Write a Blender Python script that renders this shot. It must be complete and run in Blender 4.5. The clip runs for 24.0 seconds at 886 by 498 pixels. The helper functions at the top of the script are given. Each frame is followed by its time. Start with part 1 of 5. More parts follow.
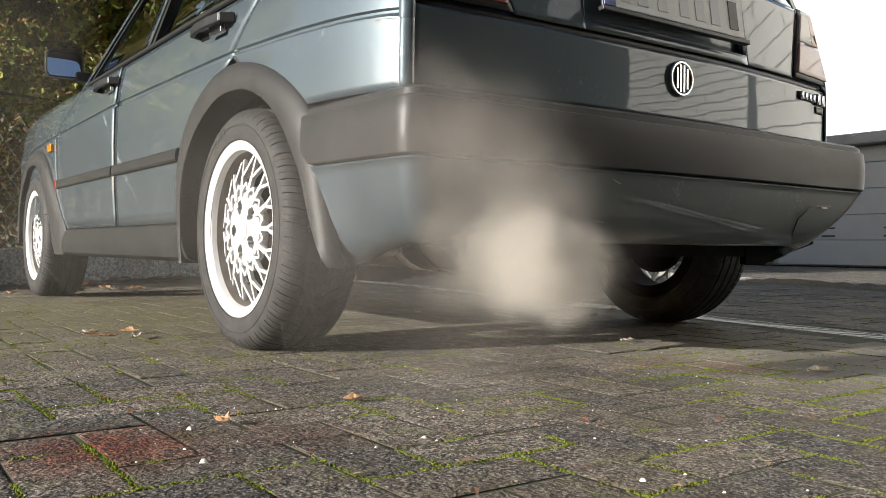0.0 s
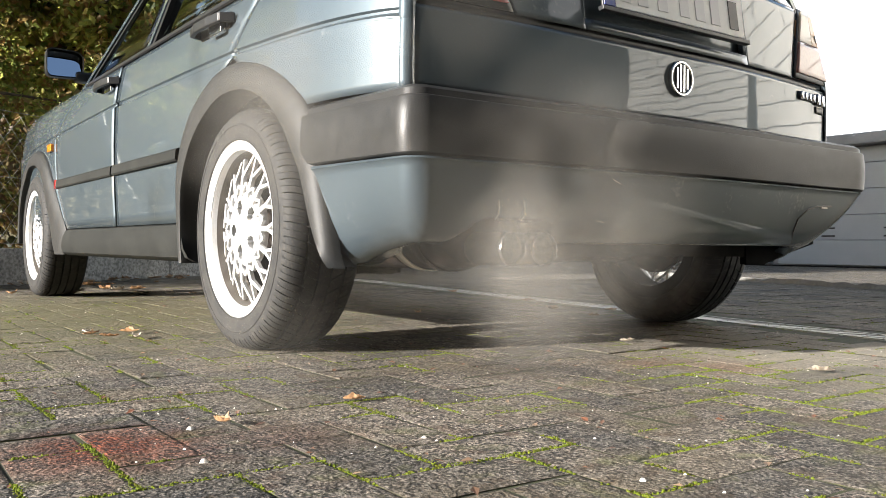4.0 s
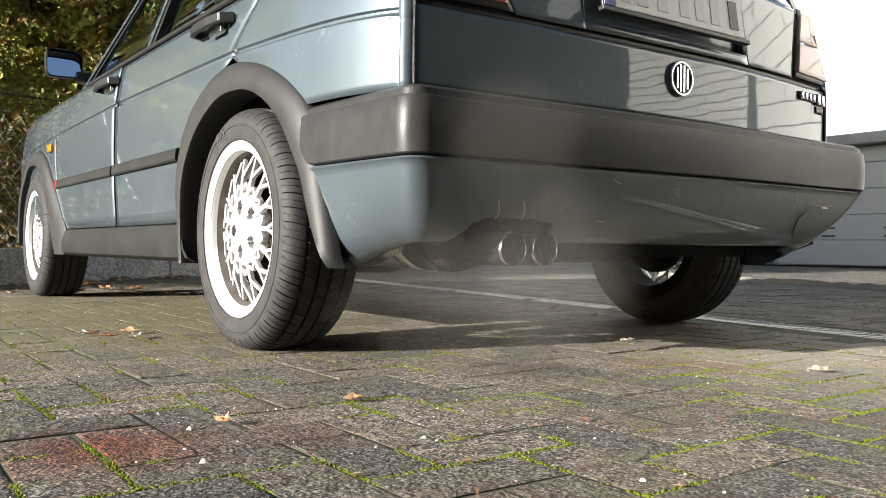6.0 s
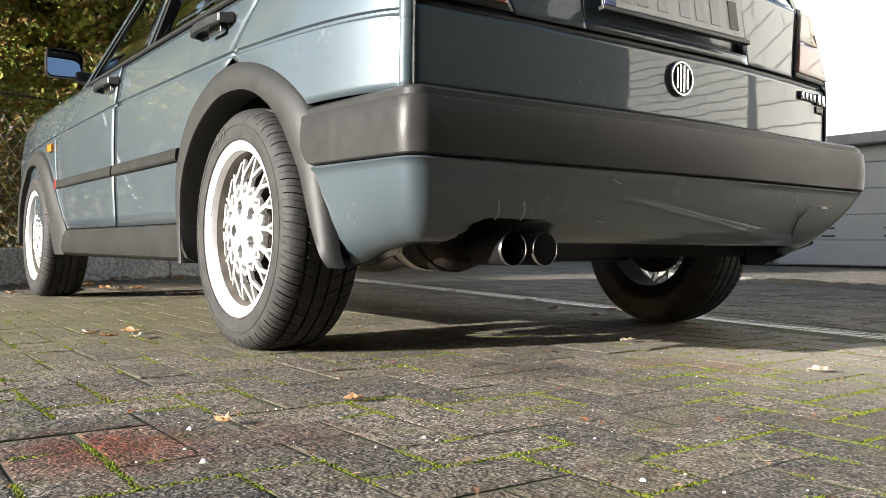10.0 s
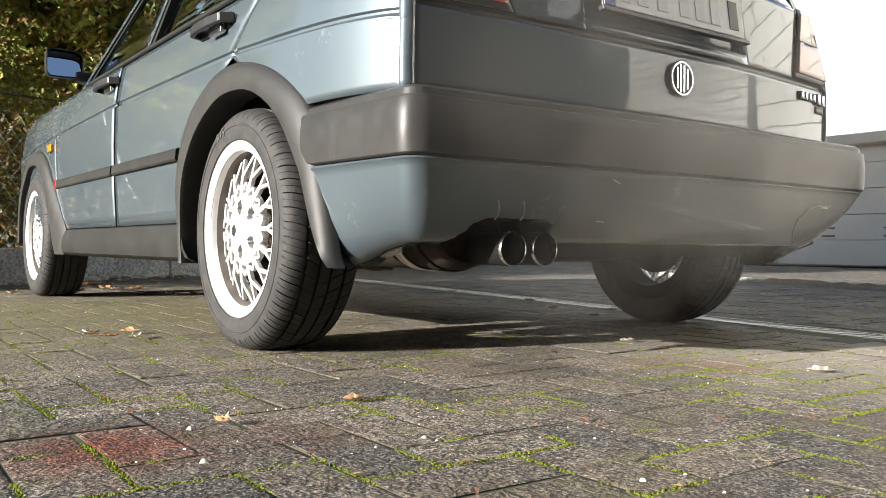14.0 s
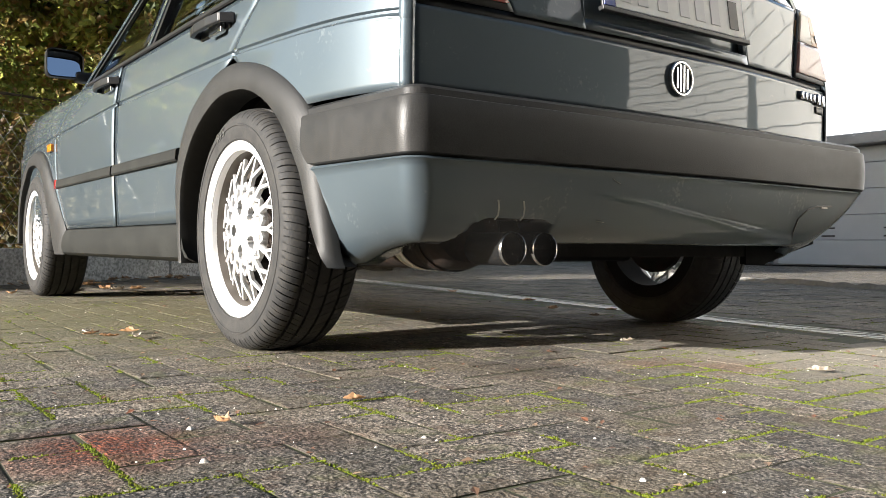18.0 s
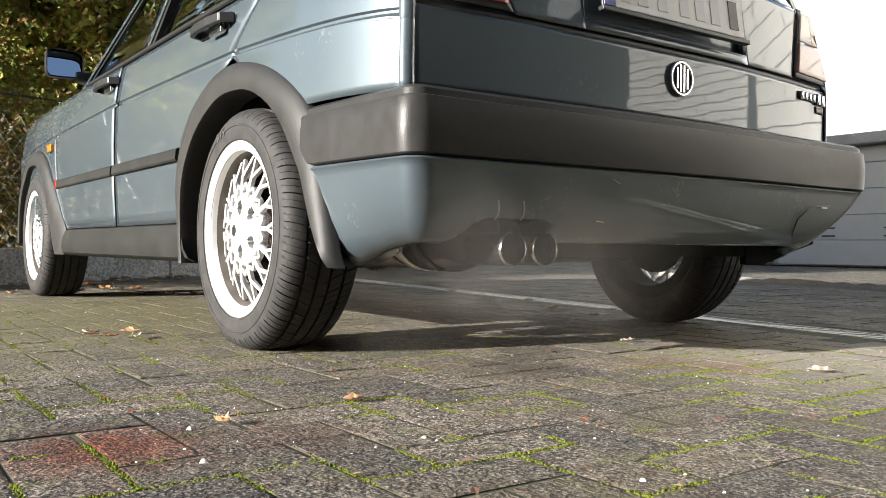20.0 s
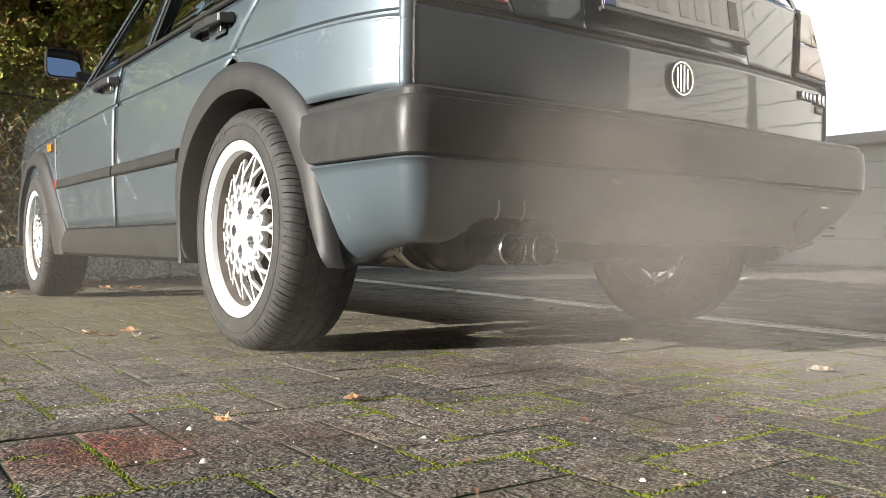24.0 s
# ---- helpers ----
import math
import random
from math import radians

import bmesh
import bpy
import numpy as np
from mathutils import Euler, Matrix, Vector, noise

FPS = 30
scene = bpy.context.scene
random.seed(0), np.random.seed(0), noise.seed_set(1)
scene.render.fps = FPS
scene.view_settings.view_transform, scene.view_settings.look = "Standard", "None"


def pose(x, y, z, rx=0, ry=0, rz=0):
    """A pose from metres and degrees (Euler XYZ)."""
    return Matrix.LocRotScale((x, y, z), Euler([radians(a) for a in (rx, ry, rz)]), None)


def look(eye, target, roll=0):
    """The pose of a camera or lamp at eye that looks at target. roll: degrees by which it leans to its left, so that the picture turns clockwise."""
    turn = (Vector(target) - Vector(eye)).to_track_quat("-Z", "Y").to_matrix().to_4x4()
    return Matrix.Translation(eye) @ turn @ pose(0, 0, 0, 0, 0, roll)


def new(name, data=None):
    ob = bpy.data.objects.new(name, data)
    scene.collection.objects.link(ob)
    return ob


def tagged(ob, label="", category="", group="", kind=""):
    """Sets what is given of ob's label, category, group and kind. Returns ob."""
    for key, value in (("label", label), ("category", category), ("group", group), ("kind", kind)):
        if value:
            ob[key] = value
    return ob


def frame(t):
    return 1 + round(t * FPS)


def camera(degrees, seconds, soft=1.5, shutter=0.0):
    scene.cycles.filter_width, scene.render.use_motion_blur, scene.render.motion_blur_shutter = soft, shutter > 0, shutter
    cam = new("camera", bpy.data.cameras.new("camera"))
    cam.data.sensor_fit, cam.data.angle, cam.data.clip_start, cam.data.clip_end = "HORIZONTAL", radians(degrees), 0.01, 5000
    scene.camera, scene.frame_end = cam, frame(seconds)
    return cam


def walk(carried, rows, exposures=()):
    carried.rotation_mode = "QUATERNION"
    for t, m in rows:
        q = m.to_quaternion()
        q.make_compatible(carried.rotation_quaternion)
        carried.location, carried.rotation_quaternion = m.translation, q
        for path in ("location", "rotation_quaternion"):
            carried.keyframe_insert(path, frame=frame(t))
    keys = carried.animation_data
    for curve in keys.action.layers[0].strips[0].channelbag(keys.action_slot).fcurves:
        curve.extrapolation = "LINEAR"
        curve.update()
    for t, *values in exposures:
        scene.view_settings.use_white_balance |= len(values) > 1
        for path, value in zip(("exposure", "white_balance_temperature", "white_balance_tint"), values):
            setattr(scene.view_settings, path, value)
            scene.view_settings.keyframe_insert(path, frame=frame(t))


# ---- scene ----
cam = camera(55.16, 24.0, soft=0.5)
EYE = Vector((-1.614, -1.934, 0.252))
YAW = 0.6266
AIM = EYE + Vector((math.sin(YAW), math.cos(YAW), -0.00306))
HOLD = look(EYE, AIM, 0.47)
walk(cam, [(0, HOLD), (24, HOLD)], [(0, 1.12), (0.5, 1.14), (1, 1.18), (2, 1.42), (3.2, 1.70), (20.2, 1.70), (22, 1.56), (24, 1.42)])

# world and sun: low autumn sun from the car's left side
SUN_EL, SUN_AZ = radians(14.0), radians(275.0)   # azimuth clockwise from +y
SUN_DIR = Vector((math.sin(SUN_AZ) * math.cos(SUN_EL), math.cos(SUN_AZ) * math.cos(SUN_EL), math.sin(SUN_EL)))
world = bpy.data.worlds.new("sky")
scene.world = world
world.use_nodes = True
wn = world.node_tree.nodes
sky = wn.new("ShaderNodeTexSky")
sky.sky_type, sky.sun_disc = "NISHITA", False
sky.sun_elevation, sky.sun_rotation = SUN_EL, SUN_AZ
sky.air_density, sky.dust_density, sky.ozone_density = 1.0, 1.6, 1.0
wn["Background"].inputs[1].default_value = 0.07
world.node_tree.links.new(sky.outputs[0], wn["Background"].inputs[0])
sun_data = bpy.data.lights.new("sun", "SUN")
sun_data.energy, sun_data.angle, sun_data.color = 5.0, radians(0.55), (1.0, 0.962, 0.915)
sun_ob = new("sun", sun_data)
sun_ob.matrix_world = look(SUN_DIR * 50, (0, 0, 0))


# ---- materials ----
def mat(name, base, rough=0.5, metal=0.0, var=0.0, scale=30.0, bump=0.0, bscale=200.0, second=None, coat=0.0, big=0.0, bigscale=2.5, spec=0.5, rvar=0.0, cior=1.5, fine=0.0):
    m = bpy.data.materials.new(name)
    m.use_nodes = True
    nt = m.node_tree
    n, l = nt.nodes, nt.links
    b = n["Principled BSDF"]
    b.inputs["Base Color"].default_value = (*base, 1)
    b.inputs["Roughness"].default_value, b.inputs["Metallic"].default_value = rough, metal
    b.inputs["Specular IOR Level"].default_value = spec
    if coat:
        b.inputs["Coat Weight"].default_value, b.inputs["Coat Roughness"].default_value = coat, 0.03
        b.inputs["Coat IOR"].default_value = cior
    co = n.new("ShaderNodeTexCoord")
    col = None
    if var or big:
        def noise_tex(sc, det):
            t = n.new("ShaderNodeTexNoise")
            t.inputs["Scale"].default_value, t.inputs["Detail"].default_value = sc, det
            l.new(co.outputs["Object"], t.inputs["Vector"])
            return t
        other = second or tuple(c * 0.45 for c in base)
        col = None
        for amount, sc, det in ((var, scale, 5.0), (big, bigscale, 4.0), (fine, 420.0, 2.0)):
            if not amount:
                continue
            t = noise_tex(sc, det)
            r = n.new("ShaderNodeMapRange")
            r.inputs[1].default_value, r.inputs[2].default_value = 0.38, 0.68
            r.inputs[3].default_value, r.inputs[4].default_value = 0.0, amount
            l.new(t.outputs["Fac"], r.inputs[0])
            mix = n.new("ShaderNodeMix")
            mix.data_type = "RGBA"
            mix.inputs[7].default_value = (*other, 1)
            if col is None:
                mix.inputs[6].default_value = (*base, 1)
            else:
                l.new(col, mix.inputs[6])
            l.new(r.outputs[0], mix.inputs[0])
            col = mix.outputs[2]
            if rvar and amount == (big or var):
                rr = n.new("ShaderNodeMapRange")
                rr.inputs[1].default_value, rr.inputs[2].default_value = 0.3, 0.7
                rr.inputs[3].default_value, rr.inputs[4].default_value = rough - rvar, rough + rvar
                l.new(t.outputs["Fac"], rr.inputs[0])
                l.new(rr.outputs[0], b.inputs["Roughness"])
        l.new(col, b.inputs["Base Color"])
    if bump:
        t = n.new("ShaderNodeTexNoise")
        t.inputs["Scale"].default_value, t.inputs["Detail"].default_value = bscale, 3.0
        l.new(co.outputs["Object"], t.inputs["Vector"])
        bp = n.new("ShaderNodeBump")
        bp.inputs["Strength"].default_value, bp.inputs["Distance"].default_value = bump, 0.002
        l.new(t.outputs["Fac"], bp.inputs["Height"])
        l.new(bp.outputs[0], b.inputs["Normal"])
    return m


PAINT = mat("car_paint", (0.068, 0.089, 0.104), 0.50, 0.50, var=0.3, scale=900, second=(0.105, 0.128, 0.143), coat=1.0, big=0.15, bigscale=6, cior=1.5, spec=0.1)
PLASTIC = mat("grained_plastic", (0.021, 0.0208, 0.0203), 0.40, 0, var=0.5, scale=25, second=(0.034, 0.0335, 0.0325), bump=0.22, bscale=380, rvar=0.08, fine=0.8, spec=0.22)
FLAREPLASTIC = mat("faded_grey_plastic", (0.028, 0.0278, 0.0268), 0.50, 0, var=0.8, scale=18, second=(0.016, 0.016, 0.0155), bump=0.35, bscale=520, fine=0.4, spec=0.35)
SILLPLASTIC = mat("scuffed_sill_plastic", (0.016, 0.0165, 0.0157), 0.6, 0, var=0.7, scale=9, second=(0.030, 0.031, 0.0285), bump=0.25, bscale=300, fine=0.4, spec=0.12)
BLACK = mat("black_trim", (0.012, 0.012, 0.013), 0.4, 0, var=0.3, scale=60)
UNDER = mat("underbody", (0.012, 0.0115, 0.011), 0.85, 0, var=0.5, scale=20, bump=0.4, bscale=120, spec=0.15)
RUBBER = mat("tyre_rubber", (0.020, 0.020, 0.020), 0.7, 0, var=0.6, scale=35, second=(0.045, 0.042, 0.038), bump=0.25, bscale=300, spec=0.35)
ALLOY = mat("silver_alloy", (0.68, 0.68, 0.68), 0.42, 0.2, var=0.25, scale=45, second=(0.46, 0.44, 0.41))
BARREL = mat("dusty_barrel", (0.13, 0.115, 0.10), 0.55, 0.2, var=0.6, scale=18, second=(0.08, 0.065, 0.05))
BRAKEDUST = mat("brake_dust", (0.014, 0.0125, 0.011), 0.8, 0, var=0.6, scale=18, spec=0.2)
# red lens with the pale reflection on it mixed into the base colour
REDSHEENLENS = mat("red_lens_painted_sheen", (0.36, 0.17, 0.13), 0.3, 0, coat=1.0, cior=1.35, spec=0.15, var=0.3, scale=120)
CHROME = mat("chrome", (0.66, 0.66, 0.66), 0.16, 1.0, var=0.2, scale=40)
STEEL = mat("sooty_steel", (0.016, 0.013, 0.011), 0.75, 0.1, var=0.7, scale=25, second=(0.035, 0.022, 0.016), bump=0.3, spec=0.2)
# very pale base stands in for sunlight that doesn't reach the strap
STRAP = mat("strap_painted_sunlit", (0.75, 0.72, 0.66), 0.35, 0.8, var=0.3, scale=40)
# soot in the pipe bores, painted shade in the drain channel
SOOTSHADE = mat("soot", (0.006, 0.006, 0.006), 0.95, spec=0.1)
REDLENS = mat("red_lens", (0.42, 0.02, 0.025), 0.08, 0, coat=1.0, cior=2.0)
AMBER = mat("amber_lens", (0.8, 0.25, 0.02), 0.15, 0, coat=1.0, cior=1.7)
# amber lens, likewise paled in its colour for the reflection
AMBERSHEENLENS = mat("amber_lens_painted_sheen", (0.52, 0.29, 0.14), 0.3, 0, coat=1.0, cior=1.35, spec=0.15, var=0.3, scale=90)
CLEARLENS = mat("clear_lens", (0.46, 0.38, 0.29), 0.3, 0, coat=1.0, cior=1.35, spec=0.15)
WHITE = mat("white_plate", (0.78, 0.78, 0.76), 0.35, 0, var=0.1, scale=8)
BLUE = mat("blue_band", (0.01, 0.04, 0.3), 0.35)
GREYBAR = mat("grey_bar", (0.66, 0.66, 0.665), 0.4)
LINER = mat("black_liner", (0.007, 0.007, 0.007), 0.9, 0, var=0.5, scale=20, spec=0.12)
MARK = mat("sidewall_mark", (0.065, 0.064, 0.06), 0.7)
SCUFFGLINT = mat("pale_scuff_and_glint", (0.22, 0.23, 0.22), 0.6)
SEATCLOTH = mat("seat_cloth", (0.05, 0.05, 0.055), 0.9, 0, var=0.4, scale=50)
MIRROR = mat("mirror_glass", (0.75, 0.8, 0.9), 0.02, 1.0)
GREYDOOR = mat("grey_garage_paint", (0.37, 0.41, 0.46), 0.5, 0, var=0.25, scale=5, second=(0.30, 0.335, 0.38), big=0.2, bigscale=0.8)
ROOFGREY = mat("grey_fascia", (0.30, 0.31, 0.33), 0.6, 0, var=0.3, scale=6)
KERB = mat("weathered_kerb_stone", (0.66, 0.61, 0.54), 0.9, 0, var=0.9, scale=55, second=(0.16, 0.145, 0.125), bump=1.0, bscale=60, big=0.4, bigscale=6, fine=0.5)
WIRE = mat("galvanised_wire", (0.34, 0.34, 0.32), 0.5, 0.5, var=0.3, scale=30)
BARK = mat("bark", (0.10, 0.075, 0.055), 0.9, 0, var=0.7, scale=40, bump=0.8, bscale=60)
WHITEBRICK = mat("whitewashed_brick", (0.72, 0.71, 0.67), 0.8, 0, var=0.3, scale=8, second=(0.60, 0.58, 0.53), bump=0.4, bscale=60)
DARKWALL = mat("dark_added_wall", (0.045, 0.042, 0.038), 0.9, 0, var=0.5, scale=4, second=(0.04, 0.045, 0.03))
MORTAR = mat("grey_mortar", (0.11, 0.105, 0.10), 0.95, 0, var=0.4, scale=30)
STONE = mat("pale_pebble", (0.62, 0.58, 0.52), 0.8, 0, var=0.4, scale=60)
GALV = mat("galvanised_grate", (0.50, 0.49, 0.46), 0.5, 0.2, var=0.4, scale=30, second=(0.34, 0.32, 0.29))
CONCRETE = mat("drain_concrete", (0.22, 0.21, 0.19), 0.9, 0, var=0.5, scale=30, bump=0.5)


def glass_mat():
    m = bpy.data.materials.new("tinted_glass")
    m.use_nodes = True
    n, l = m.node_tree.nodes, m.node_tree.links
    b = n["Principled BSDF"]
    b.inputs["Base Color"].default_value = (0.55, 0.62, 0.58, 1)
    b.inputs["Roughness"].default_value = 0.0
    b.inputs["IOR"].default_value = 1.5
    b.inputs["Transmission Weight"].default_value = 1.0
    return m


GLASS = glass_mat()


def dust_specks(m):
    """Dried pale specks and faint wash marks over the paint."""
    n, l = m.node_tree.nodes, m.node_tree.links
    b = n["Principled BSDF"]
    old = b.inputs["Base Color"].links[0].from_socket
    co = n.new("ShaderNodeTexCoord")
    big, fine = n.new("ShaderNodeTexNoise"), n.new("ShaderNodeTexNoise")
    big.inputs["Scale"].default_value, big.inputs["Detail"].default_value = 9.0, 3.0
    fine.inputs["Scale"].default_value, fine.inputs["Detail"].default_value = 110.0, 4.0
    add, r = n.new("ShaderNodeMath"), n.new("ShaderNodeMapRange")
    add.operation = "MULTIPLY"
    for t in (big, fine):
        l.new(co.outputs["Object"], t.inputs["Vector"])
    l.new(big.outputs["Fac"], add.inputs[0])
    l.new(fine.outputs["Fac"], add.inputs[1])
    r.inputs[1].default_value, r.inputs[2].default_value, r.inputs[3].default_value, r.inputs[4].default_value = 0.36, 0.46, 0.0, 0.16
    l.new(add.outputs[0], r.inputs[0])
    mix = n.new("ShaderNodeMix")
    mix.data_type = "RGBA"
    mix.inputs[7].default_value = (0.36, 0.37, 0.36, 1)
    l.new(r.outputs[0], mix.inputs[0])
    l.new(old, mix.inputs[6])
    l.new(mix.outputs[2], b.inputs["Base Color"])


dust_specks(PAINT)


def leaf_mat(name, tints, trans=0.35):
    m = bpy.data.materials.new(name)
    m.use_nodes = True
    n, l = m.node_tree.nodes, m.node_tree.links
    b = n["Principled BSDF"]
    b.inputs["Roughness"].default_value = 0.5
    geo = n.new("ShaderNodeNewGeometry")
    ramp = n.new("ShaderNodeValToRGB")
    e = ramp.color_ramp.elements
    e[0].position, e[0].color = 0.0, (*tints[0], 1)
    e[1].position, e[1].color = 1.0, (*tints[-1], 1)
    for i, c in enumerate(tints[1:-1]):
        k = e.new((i + 1) / (len(tints) - 1))
        k.color = (*c, 1)
    l.new(geo.outputs["Random Per Island"], ramp.inputs[0])
    l.new(ramp.outputs[0], b.inputs["Base Color"])
    tr = n.new("ShaderNodeBsdfTranslucent")
    l.new(ramp.outputs[0], tr.inputs["Color"])
    mix = n.new("ShaderNodeMixShader")
    mix.inputs[0].default_value = trans
    l.new(b.outputs[0], mix.inputs[1])
    l.new(tr.outputs[0], mix.inputs[2])
    l.new(mix.outputs[0], n["Material Output"].inputs[0])
    return m


TREELEAF = leaf_mat("yellowing_leaves", [(0.14, 0.19, 0.05), (0.28, 0.33, 0.08), (0.50, 0.50, 0.13), (0.26, 0.21, 0.08), (0.35, 0.20, 0.08)], 0.55)
HEDGELEAF = leaf_mat("hedge_leaves", [(0.06, 0.07, 0.018), (0.12, 0.11, 0.025), (0.17, 0.10, 0.04), (0.07, 0.05, 0.022)], 0.4)
DRYLEAF = leaf_mat("dry_leaves", [(0.50, 0.38, 0.24), (0.36, 0.18, 0.07), (0.55, 0.45, 0.33)], 0.15)
CRUMBLEAF = leaf_mat("leaf_crumbs", [(0.16, 0.06, 0.03), (0.22, 0.10, 0.05), (0.10, 0.05, 0.03), (0.30, 0.20, 0.12)], 0.1)
PALELEAF = leaf_mat("pale_dry_leaf", [(0.66, 0.58, 0.48), (0.60, 0.50, 0.40)], 0.1)
MOSS = leaf_mat("moss", [(0.070, 0.095, 0.014), (0.15, 0.19, 0.022), (0.12, 0.15, 0.016), (0.10, 0.09, 0.02)], 0.1)
MOSS.node_tree.nodes["Principled BSDF"].inputs["Roughness"].default_value = 1.0
MOSS.node_tree.nodes["Principled BSDF"].inputs["Specular IOR Level"].default_value = 0.1


def paver_mat(near):
    """Exposed-aggregate concrete: grey-brown grain with pale and dark chips, lichen and a rusty stain."""
    m = bpy.data.materials.new("concrete_paver" if near else "concrete_paver_far")
    m.use_nodes = True
    n, l = m.node_tree.nodes, m.node_tree.links
    b = n["Principled BSDF"]
    b.inputs["Roughness"].default_value = 0.9
    geo, info = n.new("ShaderNodeNewGeometry"), n.new("ShaderNodeObjectInfo")
    pos = geo.outputs["Position"]

    def tex(kind, sc, det=4.0):
        t = n.new(kind)
        t.inputs["Scale"].default_value = sc
        if kind == "ShaderNodeTexNoise":
            t.inputs["Detail"].default_value = det
        l.new(pos, t.inputs["Vector"])
        return t

    def ramp(src, a, c0, z, c1):
        r = n.new("ShaderNodeValToRGB")
        e = r.color_ramp.elements
        e[0].position, e[0].color, e[1].position, e[1].color = a, (*c0, 1), z, (*c1, 1)
        l.new(src, r.inputs[0])
        return r.outputs[0]

    def mix(f, a, c, kind="MIX"):
        x = n.new("ShaderNodeMix")
        x.data_type, x.blend_type = "RGBA", kind
        if isinstance(f, float):
            x.inputs[0].default_value = f
        else:
            l.new(f, x.inputs[0])
        for s, v in ((6, a), (7, c)):
            if isinstance(v, tuple):
                x.inputs[s].default_value = (*v, 1)
            else:
                l.new(v, x.inputs[s])
        return x.outputs[2]

    def rng(src, a, z, c, d):
        r = n.new("ShaderNodeMapRange")
        for i, v in enumerate((a, z, c, d)):
            r.inputs[i + 1].default_value = v
        l.new(src, r.inputs[0])
        return r.outputs[0]

    tone = info.outputs["Random"] if near else geo.outputs["Random Per Island"]
    base = ramp(tone, 0.0, (0.085, 0.076, 0.066), 1.0, (0.165, 0.143, 0.115))
    grain = tex("ShaderNodeTexNoise", 190, 3.0)
    cells = tex("ShaderNodeTexVoronoi", 240)
    lum = n.new("ShaderNodeSeparateColor")
    l.new(cells.outputs["Color"], lum.inputs[0])
    stone = ramp(lum.outputs[0], 0.0, (0.012, 0.012, 0.012), 1.0, (0.56, 0.49, 0.41))
    col = mix(0.80, base, stone)
    col = mix(rng(grain.outputs["Fac"], 0.43, 0.52, 0.94, 0.0), col, (0.018, 0.017, 0.016))
    mid = tex("ShaderNodeTexNoise", 58, 3.0)
    col = mix(rng(mid.outputs["Fac"], 0.48, 0.60, 0.0, 0.62), col, (0.030, 0.027, 0.023))
    pale = tex("ShaderNodeTexNoise", 33, 4.0)
    col = mix(rng(pale.outputs["Fac"], 0.52, 0.66, 0.0, 0.55), col, (0.30, 0.265, 0.225))
    humus = tex("ShaderNodeTexNoise", 19, 5.0)
    col = mix(rng(humus.outputs["Fac"], 0.57, 0.66, 0.0, 0.6), col, (0.085, 0.050, 0.030))
    chips = tex("ShaderNodeTexVoronoi", 75)
    col = mix(rng(chips.outputs["Distance"], 0.10, 0.16, 0.7, 0.0), col, (0.52, 0.49, 0.44))
    col = mix(1.0, col, ramp(tone, 0.0, (0.50, 0.505, 0.51), 1.0, (1.05, 1.00, 0.94)), "MULTIPLY")
    worn = tex("ShaderNodeTexNoise", 5.0, 5.0)
    col = mix(rng(worn.outputs["Fac"], 0.45, 0.7, 0.0, 0.55), col, (0.13, 0.10, 0.06))
    lich = tex("ShaderNodeTexNoise", 14.0, 6.0)
    col = mix(rng(lich.outputs["Fac"], 0.56, 0.72, 0.0, 0.55), col, (0.11, 0.12, 0.03))
    # a rusty stain, soot under the tailpipes, a paler and a darker patch, each with a ragged edge
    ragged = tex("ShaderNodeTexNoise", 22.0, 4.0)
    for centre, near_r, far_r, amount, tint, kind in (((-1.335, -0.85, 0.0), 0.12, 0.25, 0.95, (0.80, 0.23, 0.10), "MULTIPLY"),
                                                      ((-0.44, -0.63, 0.0), 0.11, 0.26, 0.75, (0.25, 0.23, 0.22), "MULTIPLY"),
                                                      ((0.35, -0.95, 0.0), 0.25, 0.85, 0.55, (0.38, 0.34, 0.27), "MIX"),
                                                      ((-0.06, -0.83, 0.0), 0.10, 0.22, 0.5, (0.8, 0.42, 0.28), "MULTIPLY"),
                                                      ((-0.16, -0.70, 0.0), 0.08, 0.20, 0.5, (0.85, 0.45, 0.30), "MULTIPLY"),
                                                      ((-1.12, -0.92, 0.0), 0.10, 0.20, 0.5, (0.85, 0.45, 0.34), "MULTIPLY"),
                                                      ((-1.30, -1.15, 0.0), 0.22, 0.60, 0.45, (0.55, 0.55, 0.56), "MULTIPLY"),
                                                      ((-1.0, 1.3, 0.0), 0.5, 1.7, 0.5, (0.16, 0.145, 0.05), "MIX")):
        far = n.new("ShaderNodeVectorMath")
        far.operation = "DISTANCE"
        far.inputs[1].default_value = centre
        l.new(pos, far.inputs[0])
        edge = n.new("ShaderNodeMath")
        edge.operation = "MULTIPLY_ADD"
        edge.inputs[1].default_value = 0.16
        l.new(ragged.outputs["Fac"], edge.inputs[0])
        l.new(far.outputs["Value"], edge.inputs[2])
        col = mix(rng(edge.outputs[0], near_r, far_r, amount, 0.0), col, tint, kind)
    l.new(col, b.inputs["Base Color"])
    bp = n.new("ShaderNodeBump")
    coarse, both = tex("ShaderNodeTexNoise", 62, 3.0), n.new("ShaderNodeMath")
    both.operation, both.inputs[1].default_value = "MULTIPLY_ADD", 1.6
    l.new(coarse.outputs["Fac"], both.inputs[0])
    l.new(grain.outputs["Fac"], both.inputs[2])
    bp.inputs["Strength"].default_value, bp.inputs["Distance"].default_value = 1.0, 0.0042
    l.new(both.outputs[0], bp.inputs["Height"])
    l.new(bp.outputs[0], b.inputs["Normal"])
    return m


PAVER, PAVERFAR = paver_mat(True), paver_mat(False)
JOINTDIRT = mat("joint_dirt", (0.040, 0.036, 0.026), 0.95, 0, var=0.6, scale=70, second=(0.07, 0.075, 0.02))
